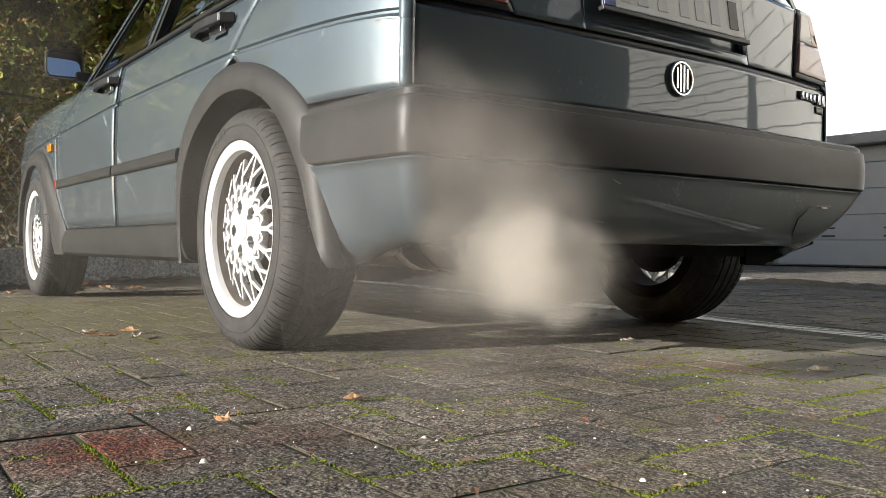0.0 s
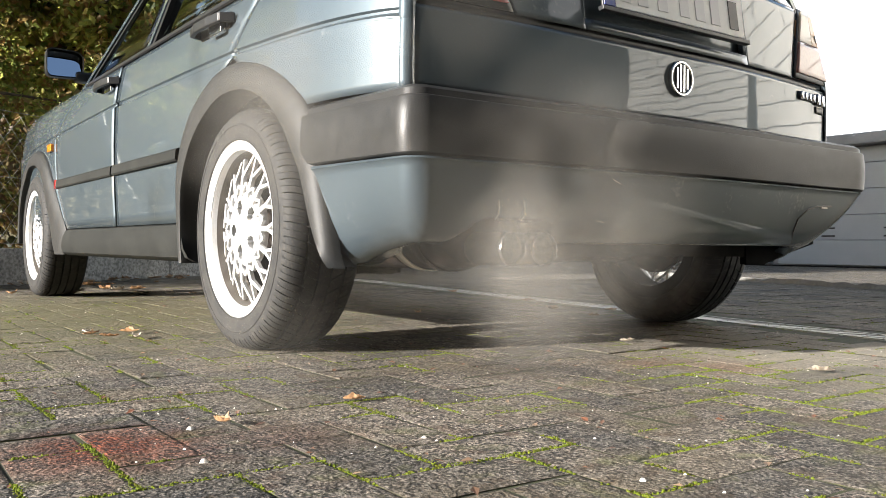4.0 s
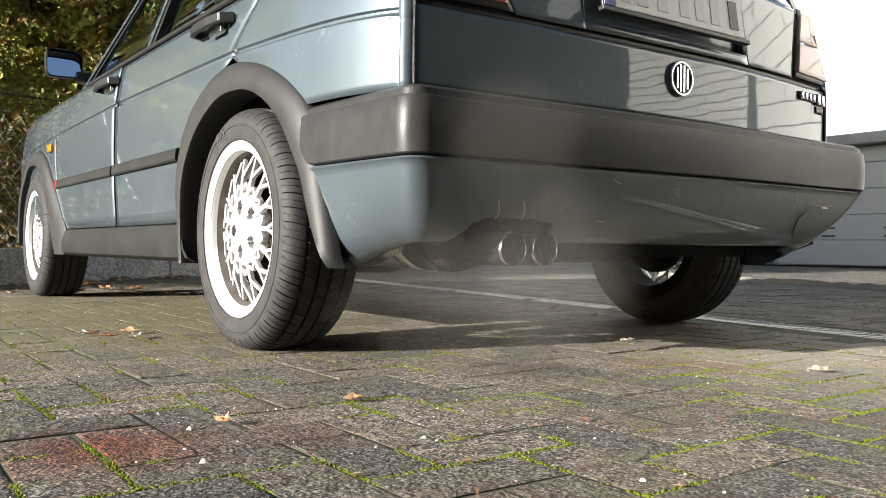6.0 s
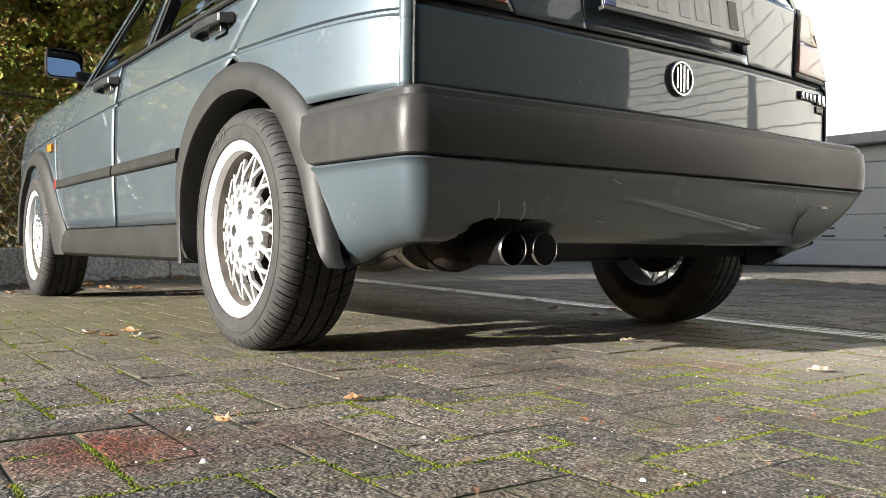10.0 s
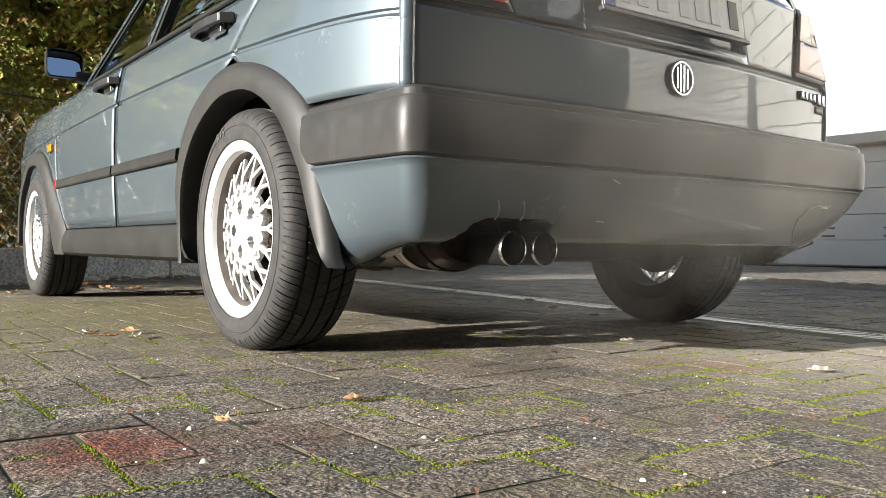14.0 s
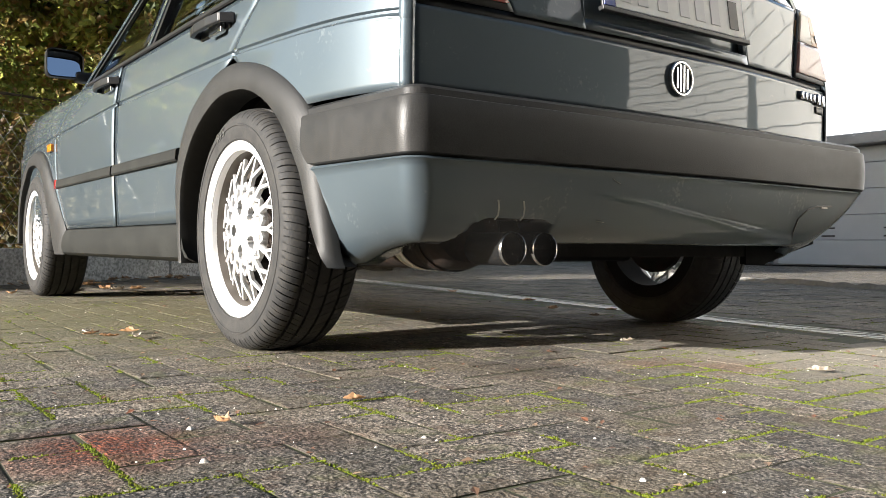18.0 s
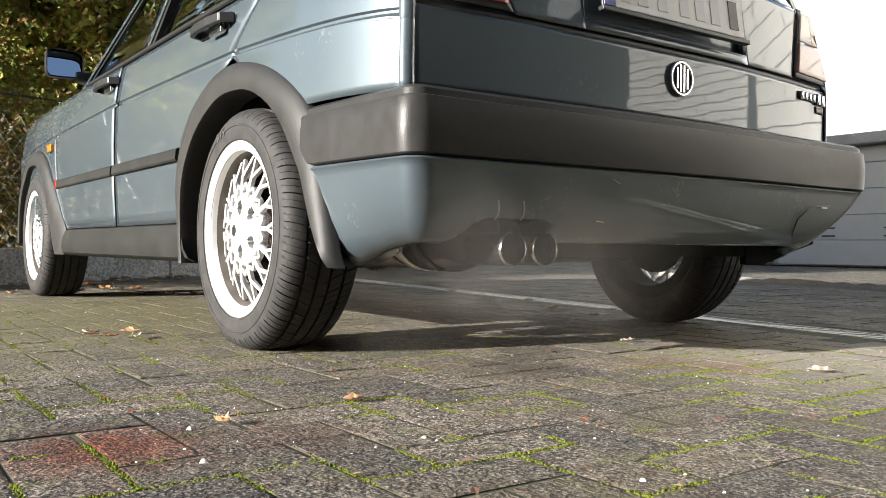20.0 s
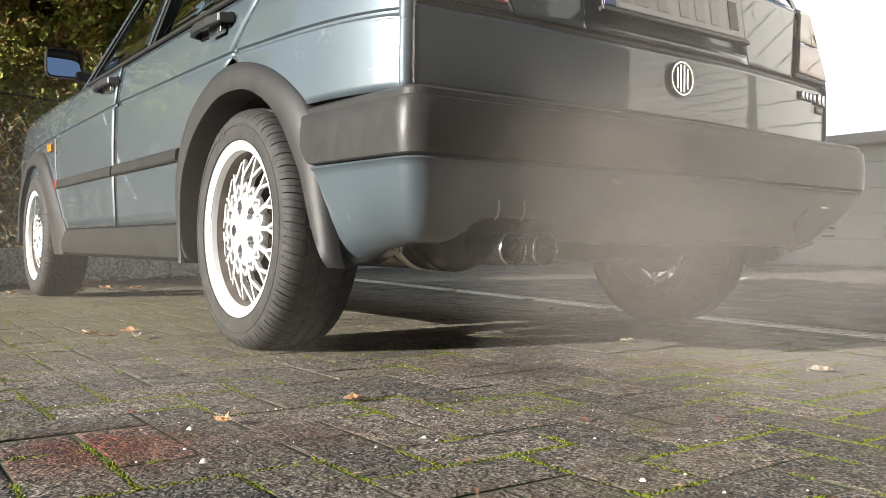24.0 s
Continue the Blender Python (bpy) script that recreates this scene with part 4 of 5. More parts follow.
def wheels():
    tv, tf = tyre_mesh()

    def build():
        # outer lip and stepped barrel
        v, f = revolve([(0.086, 0.190), (0.091, 0.205), (0.093, 0.2125), (0.090, 0.2125), (0.089, 0.209), (0.088, 0.198), (0.083, 0.189), (0.070, 0.186)], 80)
        yield "lip", v, f, ALLOY, True
        v, f = revolve([(0.070, 0.186), (0.050, 0.182), (0.034, 0.176), (0.020, 0.164)], 80)
        yield "barrel", v, f, BARREL, True
        v, f = revolve([(0.020, 0.164), (-0.085, 0.165), (-0.088, 0.195), (-0.090, 0.205)], 80)
        yield "inner_barrel", v, f, BRAKEDUST, True

    def spokes():
        bm = bmesh.new()
        n = 15
        def strut(p, q, w, t):
            p, q = Vector(p), Vector(q)
            d = q - p
            zax = d.normalized()
            xax = Vector((1, 0, 0))
            yax = zax.cross(xax).normalized()
            xax = yax.cross(zax)
            m = Matrix((xax, yax, zax)).transposed().to_4x4()
            bmesh.ops.create_cube(bm, size=1, matrix=Matrix.Translation((p + q) / 2) @ m @ Matrix.Diagonal((t, w, d.length, 1)))
        def pt(r, a, x):
            return (x, r * math.cos(a), r * math.sin(a))
        for k in range(n):
            a = 2 * math.pi * k / n
            w = 2 * math.pi / n
            strut(pt(0.078, a, 0.074), pt(0.131, a, 0.068), 0.0120, 0.012)
            strut(pt(0.127, a, 0.0688), pt(0.178, a + 0.40 * w, 0.050), 0.0082, 0.011)
            strut(pt(0.127, a, 0.0686), pt(0.178, a - 0.40 * w, 0.050), 0.0082, 0.011)
            strut(pt(0.092, a, 0.0725), pt(0.112, a + 0.5 * w, 0.0705), 0.0070, 0.010)
            strut(pt(0.112, a + 0.5 * w, 0.0705), pt(0.092, a + w, 0.0725), 0.0070, 0.010)
        return bm
    made = None
    for s in BOTH:
        for y in (0.0, 2.475):
            parts = []
            if made is None:
                made = {}
                for name, v, f, m, sm in build():
                    made[name] = mesh_ob(name, v, f, m, None, "", smooth=sm)
                made["spokes"] = part("spokes", spokes(), ALLOY, None, "", bevel=0.002)
                bm = bmesh.new()
                hv, hf = [], []
                rings = [(0.026, 0.078), (0.038, 0.078), (0.046, 0.077), (0.054, 0.077), (0.064, 0.076), (0.074, 0.075), (0.087, 0.073), (0.090, 0.064)]
                for k in range(60):
                    hv += [(x, r * math.cos(2 * math.pi * k / 60), r * math.sin(2 * math.pi * k / 60)) for r, x in rings]
                for k in range(60):
                    for q in range(7):
                        if 1 <= q <= 4 and abs((k % 12) - 6) <= (2 if q in (2, 3) else 1):
                            continue
                        j = (k + 1) % 60
                        hf.append((k * 8 + q, j * 8 + q, j * 8 + q + 1, k * 8 + q + 1))
                hub_verts = [bm.verts.new(v) for v in hv]
                for q in hf:
                    bm.faces.new([hub_verts[i] for i in q])
                ext = bmesh.ops.extrude_face_region(bm, geom=list(bm.faces))
                bmesh.ops.translate(bm, vec=(-0.014, 0, 0), verts=[g for g in ext["geom"] if isinstance(g, bmesh.types.BMVert)])
                made["hub"] = part("hub", bm, ALLOY, None, "")
                v, f = revolve([(0.060, 0.0), (0.0825, 0.0), (0.0825, 0.0225), (0.0800, 0.0235), (0.0800, 0.0255), (0.0820, 0.0265), (0.0805, 0.029), (0.068, 0.030)], 40)
                made["centre_cap"] = mesh_ob("centre_cap", v, f, ALLOY, None, "plain silver centre cap", smooth=False)
                v, f = revolve([(-0.055, 0.04), (-0.055, 0.12), (-0.035, 0.12), (-0.035, 0.04)], 40)
                made["brake_disc"] = mesh_ob("brake_disc", v, f, STEEL, None, "rusty brake disc")
                made["tyre"] = mesh_ob("tyre", tv, tf, RUBBER, None, "worn black low-profile tyre", smooth=True)
                src = made
            else:
                src = {}
                for name, ob in made.items():
                    src[name] = ob.copy()
                    scene.collection.objects.link(src[name])
            wheel = src["barrel"]
            wheel.name = "wheel"
            wheel["label"] = "silver cross-spoke alloy wheel with a polished lip"
            wheel.parent = CAR
            wheel.matrix_basis = Matrix.Translation((s * 0.732, y, 0.2895)) @ Matrix.Rotation(0 if s > 0 else math.pi, 4, "Z") @ Matrix.Rotation(0.3 * (y > 1) + 0.4 * (s > 0), 4, "X")
            for name, ob in src.items():
                if ob is not wheel:
                    ob.parent = wheel


def exhaust():
    """Rear silencer with twin tailpipes; it hangs from the floor as part of the car."""
    rows = []
    for y, k in ((-0.585, 0.0), (-0.590, 0.80), (-0.580, 0.94), (-0.56, 1.0), (-0.16, 1.0), (-0.13, 0.9), (-0.12, 0.0)):
        rows.append([(-0.578 + 0.095 * k * math.cos(a), y, 0.284 + 0.080 * k * math.sin(a)) for a in [2 * math.pi * i / 36 for i in range(36)]])
    v, f = grid(rows, closed=True)
    sil = mesh_ob("silencer", v, f, STEEL, CAR, "sooty steel rear silencer", smooth=True)
    for x, y in ((-0.5555, -0.70), (-0.4735, -0.70)):
        v, f = revolve([(0.003, 0.0332), (0.012, 0.0330), (0.20, 0.0318)], 36)
        mesh_ob("tailpipe", [(x + p[1], y + p[0], 0.2485 + p[2]) for p in v], f, LINER, sil, "sooty round tailpipe", smooth=True)
        v, f = revolve([(0.012, 0.0302), (0.0, 0.0306), (-0.0022, 0.0318), (0.0, 0.0330), (0.004, 0.0334)], 36)
        mesh_ob("tailpipe_lip", [(x + p[1], y + p[0], 0.2485 + p[2]) for p in v], f, CHROME, sil, "bright chromed tailpipe lip", smooth=True)
        v, f = revolve([(0.010, 0.0303), (0.16, 0.0280), (0.16, 0.0)], 30)
        mesh_ob("pipe_bore", [(x + p[1], y + p[0], 0.2485 + p[2]) for p in v], f, SOOTSHADE, sil, "soot-black pipe bore", smooth=True)
    # the second strap has the sunlight painted into its colour
    for y, m in ((-0.545, STEEL), (-0.47, STRAP)):
        rows = []
        for y1 in (y, y + 0.03):
            rows.append([(-0.578 + 0.099 * math.cos(a), y1, 0.284 + 0.084 * math.sin(a)) for a in [2 * math.pi * i / 36 for i in range(36)]])
        v, f = grid(rows, closed=True)
        mesh_ob("strap", v, f, m, sil, "bright metal hanger strap", smooth=True, solid=0.002)


def wheel_housings():
    """Dark curved liners behind and above each tyre."""
    for s in BOTH:
        for yw in (0.0, 2.475):
            rows = []
            for k in range(25):
                a = radians(-6 + 194 * k / 24)
                y, z = yw + 0.355 * math.cos(a), 0.30 + 0.345 * math.sin(a)
                rows.append([(s * 0.595, y, z), (s * 0.70, y, z), (s * 0.785, y, z)])
            v, f = grid(rows)
            mesh_ob("wheel_housing", v, f, LINER, CAR, "black wheel housing liner", smooth=True, solid=0.004)


def small_marks():
    """Modelled reflections over the tailpipes, pale scratches, the towing flap's outline and the size mark on a
    sidewall.
    """
    path = bumper_path(0.10, -0.38, 0.15)

    def apron_y(x):
        return interp(x, [p[0] for p in path[25:-25]], [p[1] for p in path[25:-25]])
    # thin pale bars in place of the tips' reflections in the apron
    for x in (-0.597, -0.535):
        bm = bmesh.new()
        pts = [(x, 0.340), (x + 0.004, 0.325), (x + 0.003, 0.312), (x - 0.004, 0.303)]
        for (xa, za), (xb, zb) in zip(pts, pts[1:]):
            add_tube(bm, (xa, apron_y(xa) - 0.004 + (0.34 - za) * 0.16, za), (xb, apron_y(xb) - 0.004 + (0.34 - zb) * 0.16, zb), 0.0016, seg=6)
        part("scuff_glint_mark", bm, SCUFFGLINT, CAR, "pale curved bar modelled as a tailpipe reflection")
    # outline of the towing flap and two pale scratches
    for pts, r, m, nm in (([(0.462, -0.648, 0.266), (0.407, -0.687, 0.298), (0.404, -0.702, 0.330), (0.435, -0.709, 0.354), (0.478, -0.710, 0.364), (0.551, -0.707, 0.367)], 0.0022, BLACK, "flap_joint"),
                          ([(-0.305, -0.723, 0.393), (-0.295, -0.722, 0.389), (-0.282, -0.722, 0.385)], 0.0012, SCUFFGLINT, "scuff_glint_mark"),
                          ([(-0.328, -0.698, 0.307), (-0.316, -0.698, 0.306), (-0.305, -0.697, 0.304)], 0.0010, SCUFFGLINT, "scuff_glint_mark")):
        bm = bmesh.new()
        for p, q in zip(pts, pts[1:]):
            add_tube(bm, p, q, r, seg=6)
        part(nm, bm, m, CAR)
    bm = bmesh.new()
    add_box(bm, (0.515, -0.7085, 0.362), (0.026, 0.004, 0.004))
    part("flap_catch", bm, GALV, CAR, "small bright flap catch")
    text = bpy.data.curves.new("size_mark", "FONT")
    text.body, text.size, text.extrude, text.align_x = "R15", 0.032, 0.0006, "CENTER"
    text.materials.append(MARK)
    ob = new("size_mark", text)
    ob.parent = CAR
    ob["label"] = "moulded tyre size lettering"
    # letters stand on the sidewall, reading along the tyre's turn
    ob.matrix_basis = Matrix.Translation((-0.8315, 0.085, 0.2895 + 0.222)) @ Matrix.Rotation(radians(-90), 4, "Z") @ Matrix.Rotation(radians(90), 4, "X") @ Matrix.Rotation(radians(20), 4, "Z")


# ---- garage, hedge, fence, trees ----
def garage():
    root = empty("garage_building", "long low building with light grey panelled garage fronts", "garage", 10.1, 4.0, 0)
    def box(name, c, s, m, parent=root, label="", bevel=0.0):
        bm = bmesh.new()
        add_box(bm, c, s)
        return part(name, bm, m, parent, label, bevel=bevel)
    wall = box("wall", (1.6, 2.0, 0.95), (3.0, 18.0, 1.90), ROOFGREY)
    box("roof_fascia", (1.5, 2.0, 1.80), (3.3, 18.2, 0.16), ROOFGREY, bevel=0.02)
    for k in range(-3, 4):
        y = 0.3 + 2.62 * k
        door = box("garage_door", (0.09, y, 0.06), (0.06, 2.5, 0.02), ROOFGREY, label="light grey horizontally panelled garage door")
        for q in range(5):
            z0 = 0.03 + 0.362 * q
            h = 0.355 if q < 4 else 0.22
            box("panel", (0.05, y, z0 + h / 2), (0.06, 2.5, h), GREYDOOR, door, bevel=0.006)
        for dy in (-0.75, -0.45, 0.45, 0.75):
            for dz in (0.448, 0.561):
                box("vent_slot", (0.016, y + dy, dz), (0.012, 0.20, 0.022), BLACK, door)
    box("threshold", (-0.02, 2.0, 0.004), (0.34, 17.6, 0.02), UNDER)


def strip_patch():
    """A tarred repair seam across the yard in front of the garages."""
    rows = []
    rnd = random.Random(5)
    for k in range(40):
        t = k / 39
        x, y = 4.6 - 1.3 * t, 3.2 - 3.8 * t
        w = 0.04 + 0.03 * rnd.random()
        h = 0.020 + 0.022 * rnd.random()
        rows.append([(x - w, y + rnd.uniform(-.02, .02), 0.001), (x - 0.7 * w, y, h), (x + 0.5 * w, y, h * 0.8), (x + w, y + rnd.uniform(-.02, .02), 0.001)])
    v, f = grid(rows)
    tagged(mesh_ob("raised_edge", v, f, CONCRETE, None), "raised worn concrete edging across the yard", "edging", kind="structure")


def leaf_cloud(bv, bf, centre, size, count, rnd, leaf, shape=2.0, dense_top=0.0):
    for _ in range(count):
        while True:
            p = Vector((rnd.uniform(-1, 1), rnd.uniform(-1, 1), rnd.uniform(-1, 1)))
            if sum(abs(c) ** shape for c in p) <= 1:
                break
        p = Vector((centre[0] + p.x * size[0], centre[1] + p.y * size[1], centre[2] + p.z * size[2]))
        add_leaf(bv, bf, p, leaf * rnd.uniform(0.6, 1.3), rnd)


def add_leaf(bv, bf, p, s, rnd, lean=1.2):
    q = Euler((rnd.uniform(-lean, lean), rnd.uniform(-lean, lean), rnd.uniform(0, 6.28))).to_matrix()
    o = len(bv)
    for v in ((-0.5, 0, 0), (-0.1, -0.32, 0.06), (0.55, 0, -0.05), (-0.1, 0.32, 0.06)):
        w = q @ Vector(v) * s + p
        bv.append((w.x, w.y, w.z))
    bf += [(o, o + 1, o + 2), (o, o + 2, o + 3)]


def hedge():
    rnd = random.Random(11)
    bv, bf = [], []
    for k in range(-1, 9):
        for q in range(2):
            c = KA + KD * (k * 1.0 + q * 0.5) + KN * 0.55
            leaf_cloud(bv, bf, (c.x, c.y, 0.62), (0.62, 0.42, 0.48 + rnd.uniform(-.03, .05)), 1500, rnd, 0.05, 3.0)
    me = bpy.data.meshes.new("hedge")
    me.from_pydata(bv, [], bf)
    root = finish("hedge", me, HEDGELEAF)
    tagged(root, "clipped brown-green beech hedge behind a wire fence", "hedge", kind="stuff")
    bm = bmesh.new()
    for k in range(140):
        c = KA + KD * rnd.uniform(-1, 8) + KN * rnd.uniform(0.3, 0.8)
        z = rnd.uniform(0.1, 0.5)
        t = Vector((rnd.uniform(-.3, .3), rnd.uniform(-.3, .3), rnd.uniform(0.3, 0.6)))
        add_tube(bm, (c.x, c.y, z), (c.x + t.x, c.y + t.y, z + t.z), 0.006, 0.003, 5)
    part("twigs", bm, BARK, root)


def fence():
    root = empty("wire_fence", "galvanised chain-link fence with thin posts on the kerb", "fence", KA.x, KA.y, 0)
    root.rotation_euler = (0, 0, math.atan2(KD.y, KD.x))
    for k in range(0, 5):
        bm = bmesh.new()
        add_tube(bm, (k * 2.0 - 0.9, 0.06, 0.20), (k * 2.0 - 0.6, 0.06, 1.08), 0.019, seg=10)
        part("fence_post", bm, WIRE, root)
    for up in (1, -1):
        vs, fs = [], []
        pitch = 0.12
        for k in range(-14, 110):
            x = k * pitch
            z = 0.23
            pts = []
            while z <= 1.05:
                pts.append((x, z))
                z += 0.05
                x += up * 0.042 + 0.004 * math.sin(k * 1.7 + z * 9)
            pts = pts[::2]
            for (xa, za), (xb, zb) in zip(pts, pts[1:]):
                o = len(vs)
                for xx, zz in ((xa, za), (xb, zb)):
                    vs += [(xx - 0.0012, 0.052 + 0.004 * up, zz), (xx + 0.0012, 0.052 + 0.004 * up, zz), (xx, 0.055 + 0.004 * up, zz)]
                fs += [(o, o + 1, o + 4, o + 3), (o + 1, o + 2, o + 5, o + 4), (o + 2, o, o + 3, o + 5)]
        mesh_ob("wire_mesh", vs, fs, WIRE, root, "diagonal fence wires")
    bm = bmesh.new()
    for z in (0.25, 0.65, 1.05):
        add_tube(bm, (-1, 0.052, z), (9, 0.052, z), 0.002, seg=5)
    part("tension_wire", bm, WIRE, root)


def tree(x, y, h, seed, spread, leaves, leaf=0.075, low=0.9):
    rnd = random.Random(seed)
    root = empty("tree", "autumn tree with yellow-green and brown leaves", "tree", x, y, 0, group="trees behind the hedge")
    bm = bmesh.new()
    add_tube(bm, (0, 0, -0.02), (0.05, 0, h * 0.35), 0.11, 0.08, 10)
    add_tube(bm, (0.05, 0, h * 0.35), (0.0, 0.1, h * 0.8), 0.08, 0.03, 8)
    bv, bf = [], []
    for k in range(26):
        z0 = rnd.uniform(low * 0.6, h * 0.75)
        a = rnd.uniform(0, 6.28)
        ln = spread * rnd.uniform(0.6, 1.05)
        p = Vector((0.03, 0.03, z0))
        q = p + Vector((math.cos(a) * ln * 0.55, math.sin(a) * ln * 0.55, ln * rnd.uniform(0.05, 0.3)))
        r = q + Vector((math.cos(a + 0.4) * ln * 0.45, math.sin(a + 0.4) * ln * 0.45, ln * rnd.uniform(-0.15, 0.2)))
        add_tube(bm, p, q, 0.03, 0.015, 6)
        add_tube(bm, q, r, 0.015, 0.006, 5)
        for _ in range(6):
            c = p.lerp(q, rnd.uniform(0.5, 1)) if rnd.random() < 0.5 else q.lerp(r, rnd.random())
            leaf_cloud(bv, bf, c + Vector((rnd.gauss(0, .15), rnd.gauss(0, .15), rnd.gauss(0, .12))), (0.34, 0.34, 0.22), leaves // 156, rnd, leaf)
    part("trunk", bm, BARK, root, smooth=True)
    me = bpy.data.meshes.new("crown")
    me.from_pydata(bv, [], bf)
    finish("crown", me, TREELEAF, root, "leafy crown with gaps")
    return root


# the white brick house across the yard, which shows in the car's paint, and two unseen dark walls added to cut the
# light
def brick_house():
    root = empty("brick_house", "whitewashed brick house wall across the yard", "house", 3.2, -3.81, 0)
    bm = bmesh.new()
    add_box(bm, (0.14, 0.81, 1.6), (0.2, 1.64, 3.2))
    add_box(bm, (0.16, 2.36, 1.6), (0.2, 1.26, 3.2))
    part("wall", bm, MORTAR, root)
    rnd = random.Random(2)
    for y0, y1, h, ln in ((0.0, 1.62, 0.075, 0.25), (1.76, 2.97, 0.16, 0.8)):
        bv, bf = [], []
        for r in range(int(3.15 / h)):
            y = y0 - (ln / 2 if r % 2 else 0)
            while y < y1:
                a, b = max(y + 0.005, y0), min(y + ln - 0.005, y1)
                if b - a > 0.03:
                    z, o = 0.01 + r * h, len(bv)
                    fx = 0.02 + rnd.uniform(-.004, .004)
                    for xx in (fx, 0.05):
                        for yy in (a, b):
                            for zz in (z + 0.005, z + h - 0.005):
                                bv.append((xx, yy, zz))
                    bf += [tuple(o + i for i in q) for q in ((0, 1, 3, 2), (2, 3, 7, 6), (0, 4, 5, 1), (1, 5, 7, 3), (0, 2, 6, 4))]
                y += ln
        me = bpy.data.meshes.new("brickwork")
        me.from_pydata(bv, [], bf)
        ob = finish("brickwork", me, WHITEBRICK, root)
        ob["kind"] = "stuff"
    bm = bmesh.new()
    add_box(bm, (1.6, 1.45, 3.35), (3.6, 3.4, 0.3))
    part("roof", bm, ROOFGREY, root)
    # unseen wall behind the camera, added to keep skylight off the tail
    bm = bmesh.new()
    add_box(bm, (-2.0, -5.0, 3.0), (19.0, 0.3, 6.0))
    # unseen wall, added to shade the ground behind the camera
    bm2 = bmesh.new()
    add_box(bm2, (-7.2, -3.2, 1.6), (0.3, 3.4, 3.2))
    tagged(part("added_shade_wall_west", bm2, DARKWALL, None), "added unseen wall that shades the yard behind the camera", "wall", kind="structure")
    tagged(part("added_blocker_wall", bm, DARKWALL, None), "added unseen dark wall that blocks skylight from behind", "wall", kind="structure")


NEARKERB = [(-1.03, 0.50, 0.055), (-1.01, 0.41, 0.050), (-0.95, 0.37, 0.050), (-0.63, 2.41, 0.070), (-0.40, 2.89, 0.080), (-0.34, 2.37, 0.070), (-0.26, 2.22, 0.070), (-0.13, 2.26, 0.060), (-0.16, 4.80, 0.090), (-0.64, 3.52, 0.080), (-0.73, 3.57, 0.090), (-0.03, 3.86, 0.090), (0.57, 4.50, 0.090), (0.63, 0.23, 0.050), (0.11, -0.40, 0.050)]


def litter():
    """Fallen leaves and pale pebbles on the blocks."""
    rnd = random.Random(21)

    def dead_leaf(x, y, s, seed, tone=None):
        r = random.Random(seed)
        n, w = 11, s * r.uniform(0.22, 0.36)
        roll, bend = r.uniform(0.5, 1.3), r.uniform(-0.5, 0.5)
        rows = []
        for k in range(n):
            u = k / (n - 1)
            half = w * math.sin(math.pi * min(1, u * 0.93 + 0.05)) ** 0.7 * r.uniform(0.55, 1.25)
            row = []
            for v in (-1, -0.55, 0, 0.5, 1):
                e = half * v * r.uniform(0.85, 1.1)
                row.append(((u - 0.5) * s, e * math.cos(roll * v * 0.6) + bend * s * (u - 0.5) ** 2, 0.003 + abs(e) * math.sin(roll * abs(v)) * 0.8 * r.uniform(0.5, 1.4) + 0.3 * s * (u - 0.4) ** 2 * roll))
            rows.append(row)
        bv, bf = grid(rows)
        ob = mesh_ob("fallen_leaf", bv, bf, tone or DRYLEAF, None, "", solid=0.0006)
        ob.matrix_basis = pose(x, y, 0.003, 0, 0, r.uniform(0, 360))
        tagged(ob, "curled dry brown leaf lying on the paving", "leaf", "fallen leaves")
    for i, (x, y, s) in enumerate([(0.013, -0.991, 0.056), (-1.03, 0.56, 0.05), (-0.93, 0.50, 0.06), (-1.46, -0.37, 0.06), (-1.17, -0.80, 0.035), (-0.93, -0.75, 0.035), (0.30, -1.22, 0.05), (0.15, 0.66, 0.06), (0.72, 0.55, 0.08), (-0.60, 2.62, 0.10), (-0.36, 2.75, 0.10), (-0.25, 2.80, 0.09), (-1.05, 3.4, 0.12), (-1.2, 3.3, 0.12), (-0.95, 3.2, 0.10), (-1.3, 2.9, 0.10), (-0.9, 2.6, 0.09), (1.00, 1.0, 0.07), (1.12, 1.75, 0.09), (0.9, 0.4, 0.05)] + NEARKERB):
        dead_leaf(x, y, s, 100 + i, PALELEAF if i in (0, 1, 9, 10, 14) or i > 20 and i % 3 else None)
    for i in range(52):
        q = KA + KD * rnd.uniform(-0.4, 2.4) - KN * (0.03 + 0.55 * rnd.random() ** 1.6)
        dead_leaf(q.x, q.y, rnd.uniform(0.045, 0.10), 300 + i, PALELEAF if i % 4 == 0 else None)
    bv, bf = [], []
    for _ in range(420):
        x, y = rnd.uniform(-2.0, 1.2), rnd.uniform(-1.6, 1.6)
        blob(bv, bf, (x, y, 0.001), rnd.uniform(0.0008, 0.0022), rnd.uniform(0.001, 0.002), rnd, 5)
    me = bpy.data.meshes.new("grit")
    me.from_pydata(bv, [], bf)
    tagged(finish("grit", me, STONE), "scattered pale grit on the paving", "grit", kind="stuff")
    bv, bf = [], []
    for _ in range(1100):
        x, y = rnd.uniform(-2.0, 1.4), rnd.uniform(-1.6, 2.2)
        if rnd.random() < 0.75:     # most lie along the joints
            x, y = (PX0 + U * round((x - PX0) / U) + rnd.gauss(0, 0.008), y) if rnd.random() < 0.5 else (x, PY0 + U * round((y - PY0) / U) + rnd.gauss(0, 0.008))
        add_leaf(bv, bf, Vector((x, y, 0.004)), rnd.uniform(0.006, 0.016), rnd, 0.35)
    me = bpy.data.meshes.new("leaf_crumbs")
    me.from_pydata(bv, [], bf)
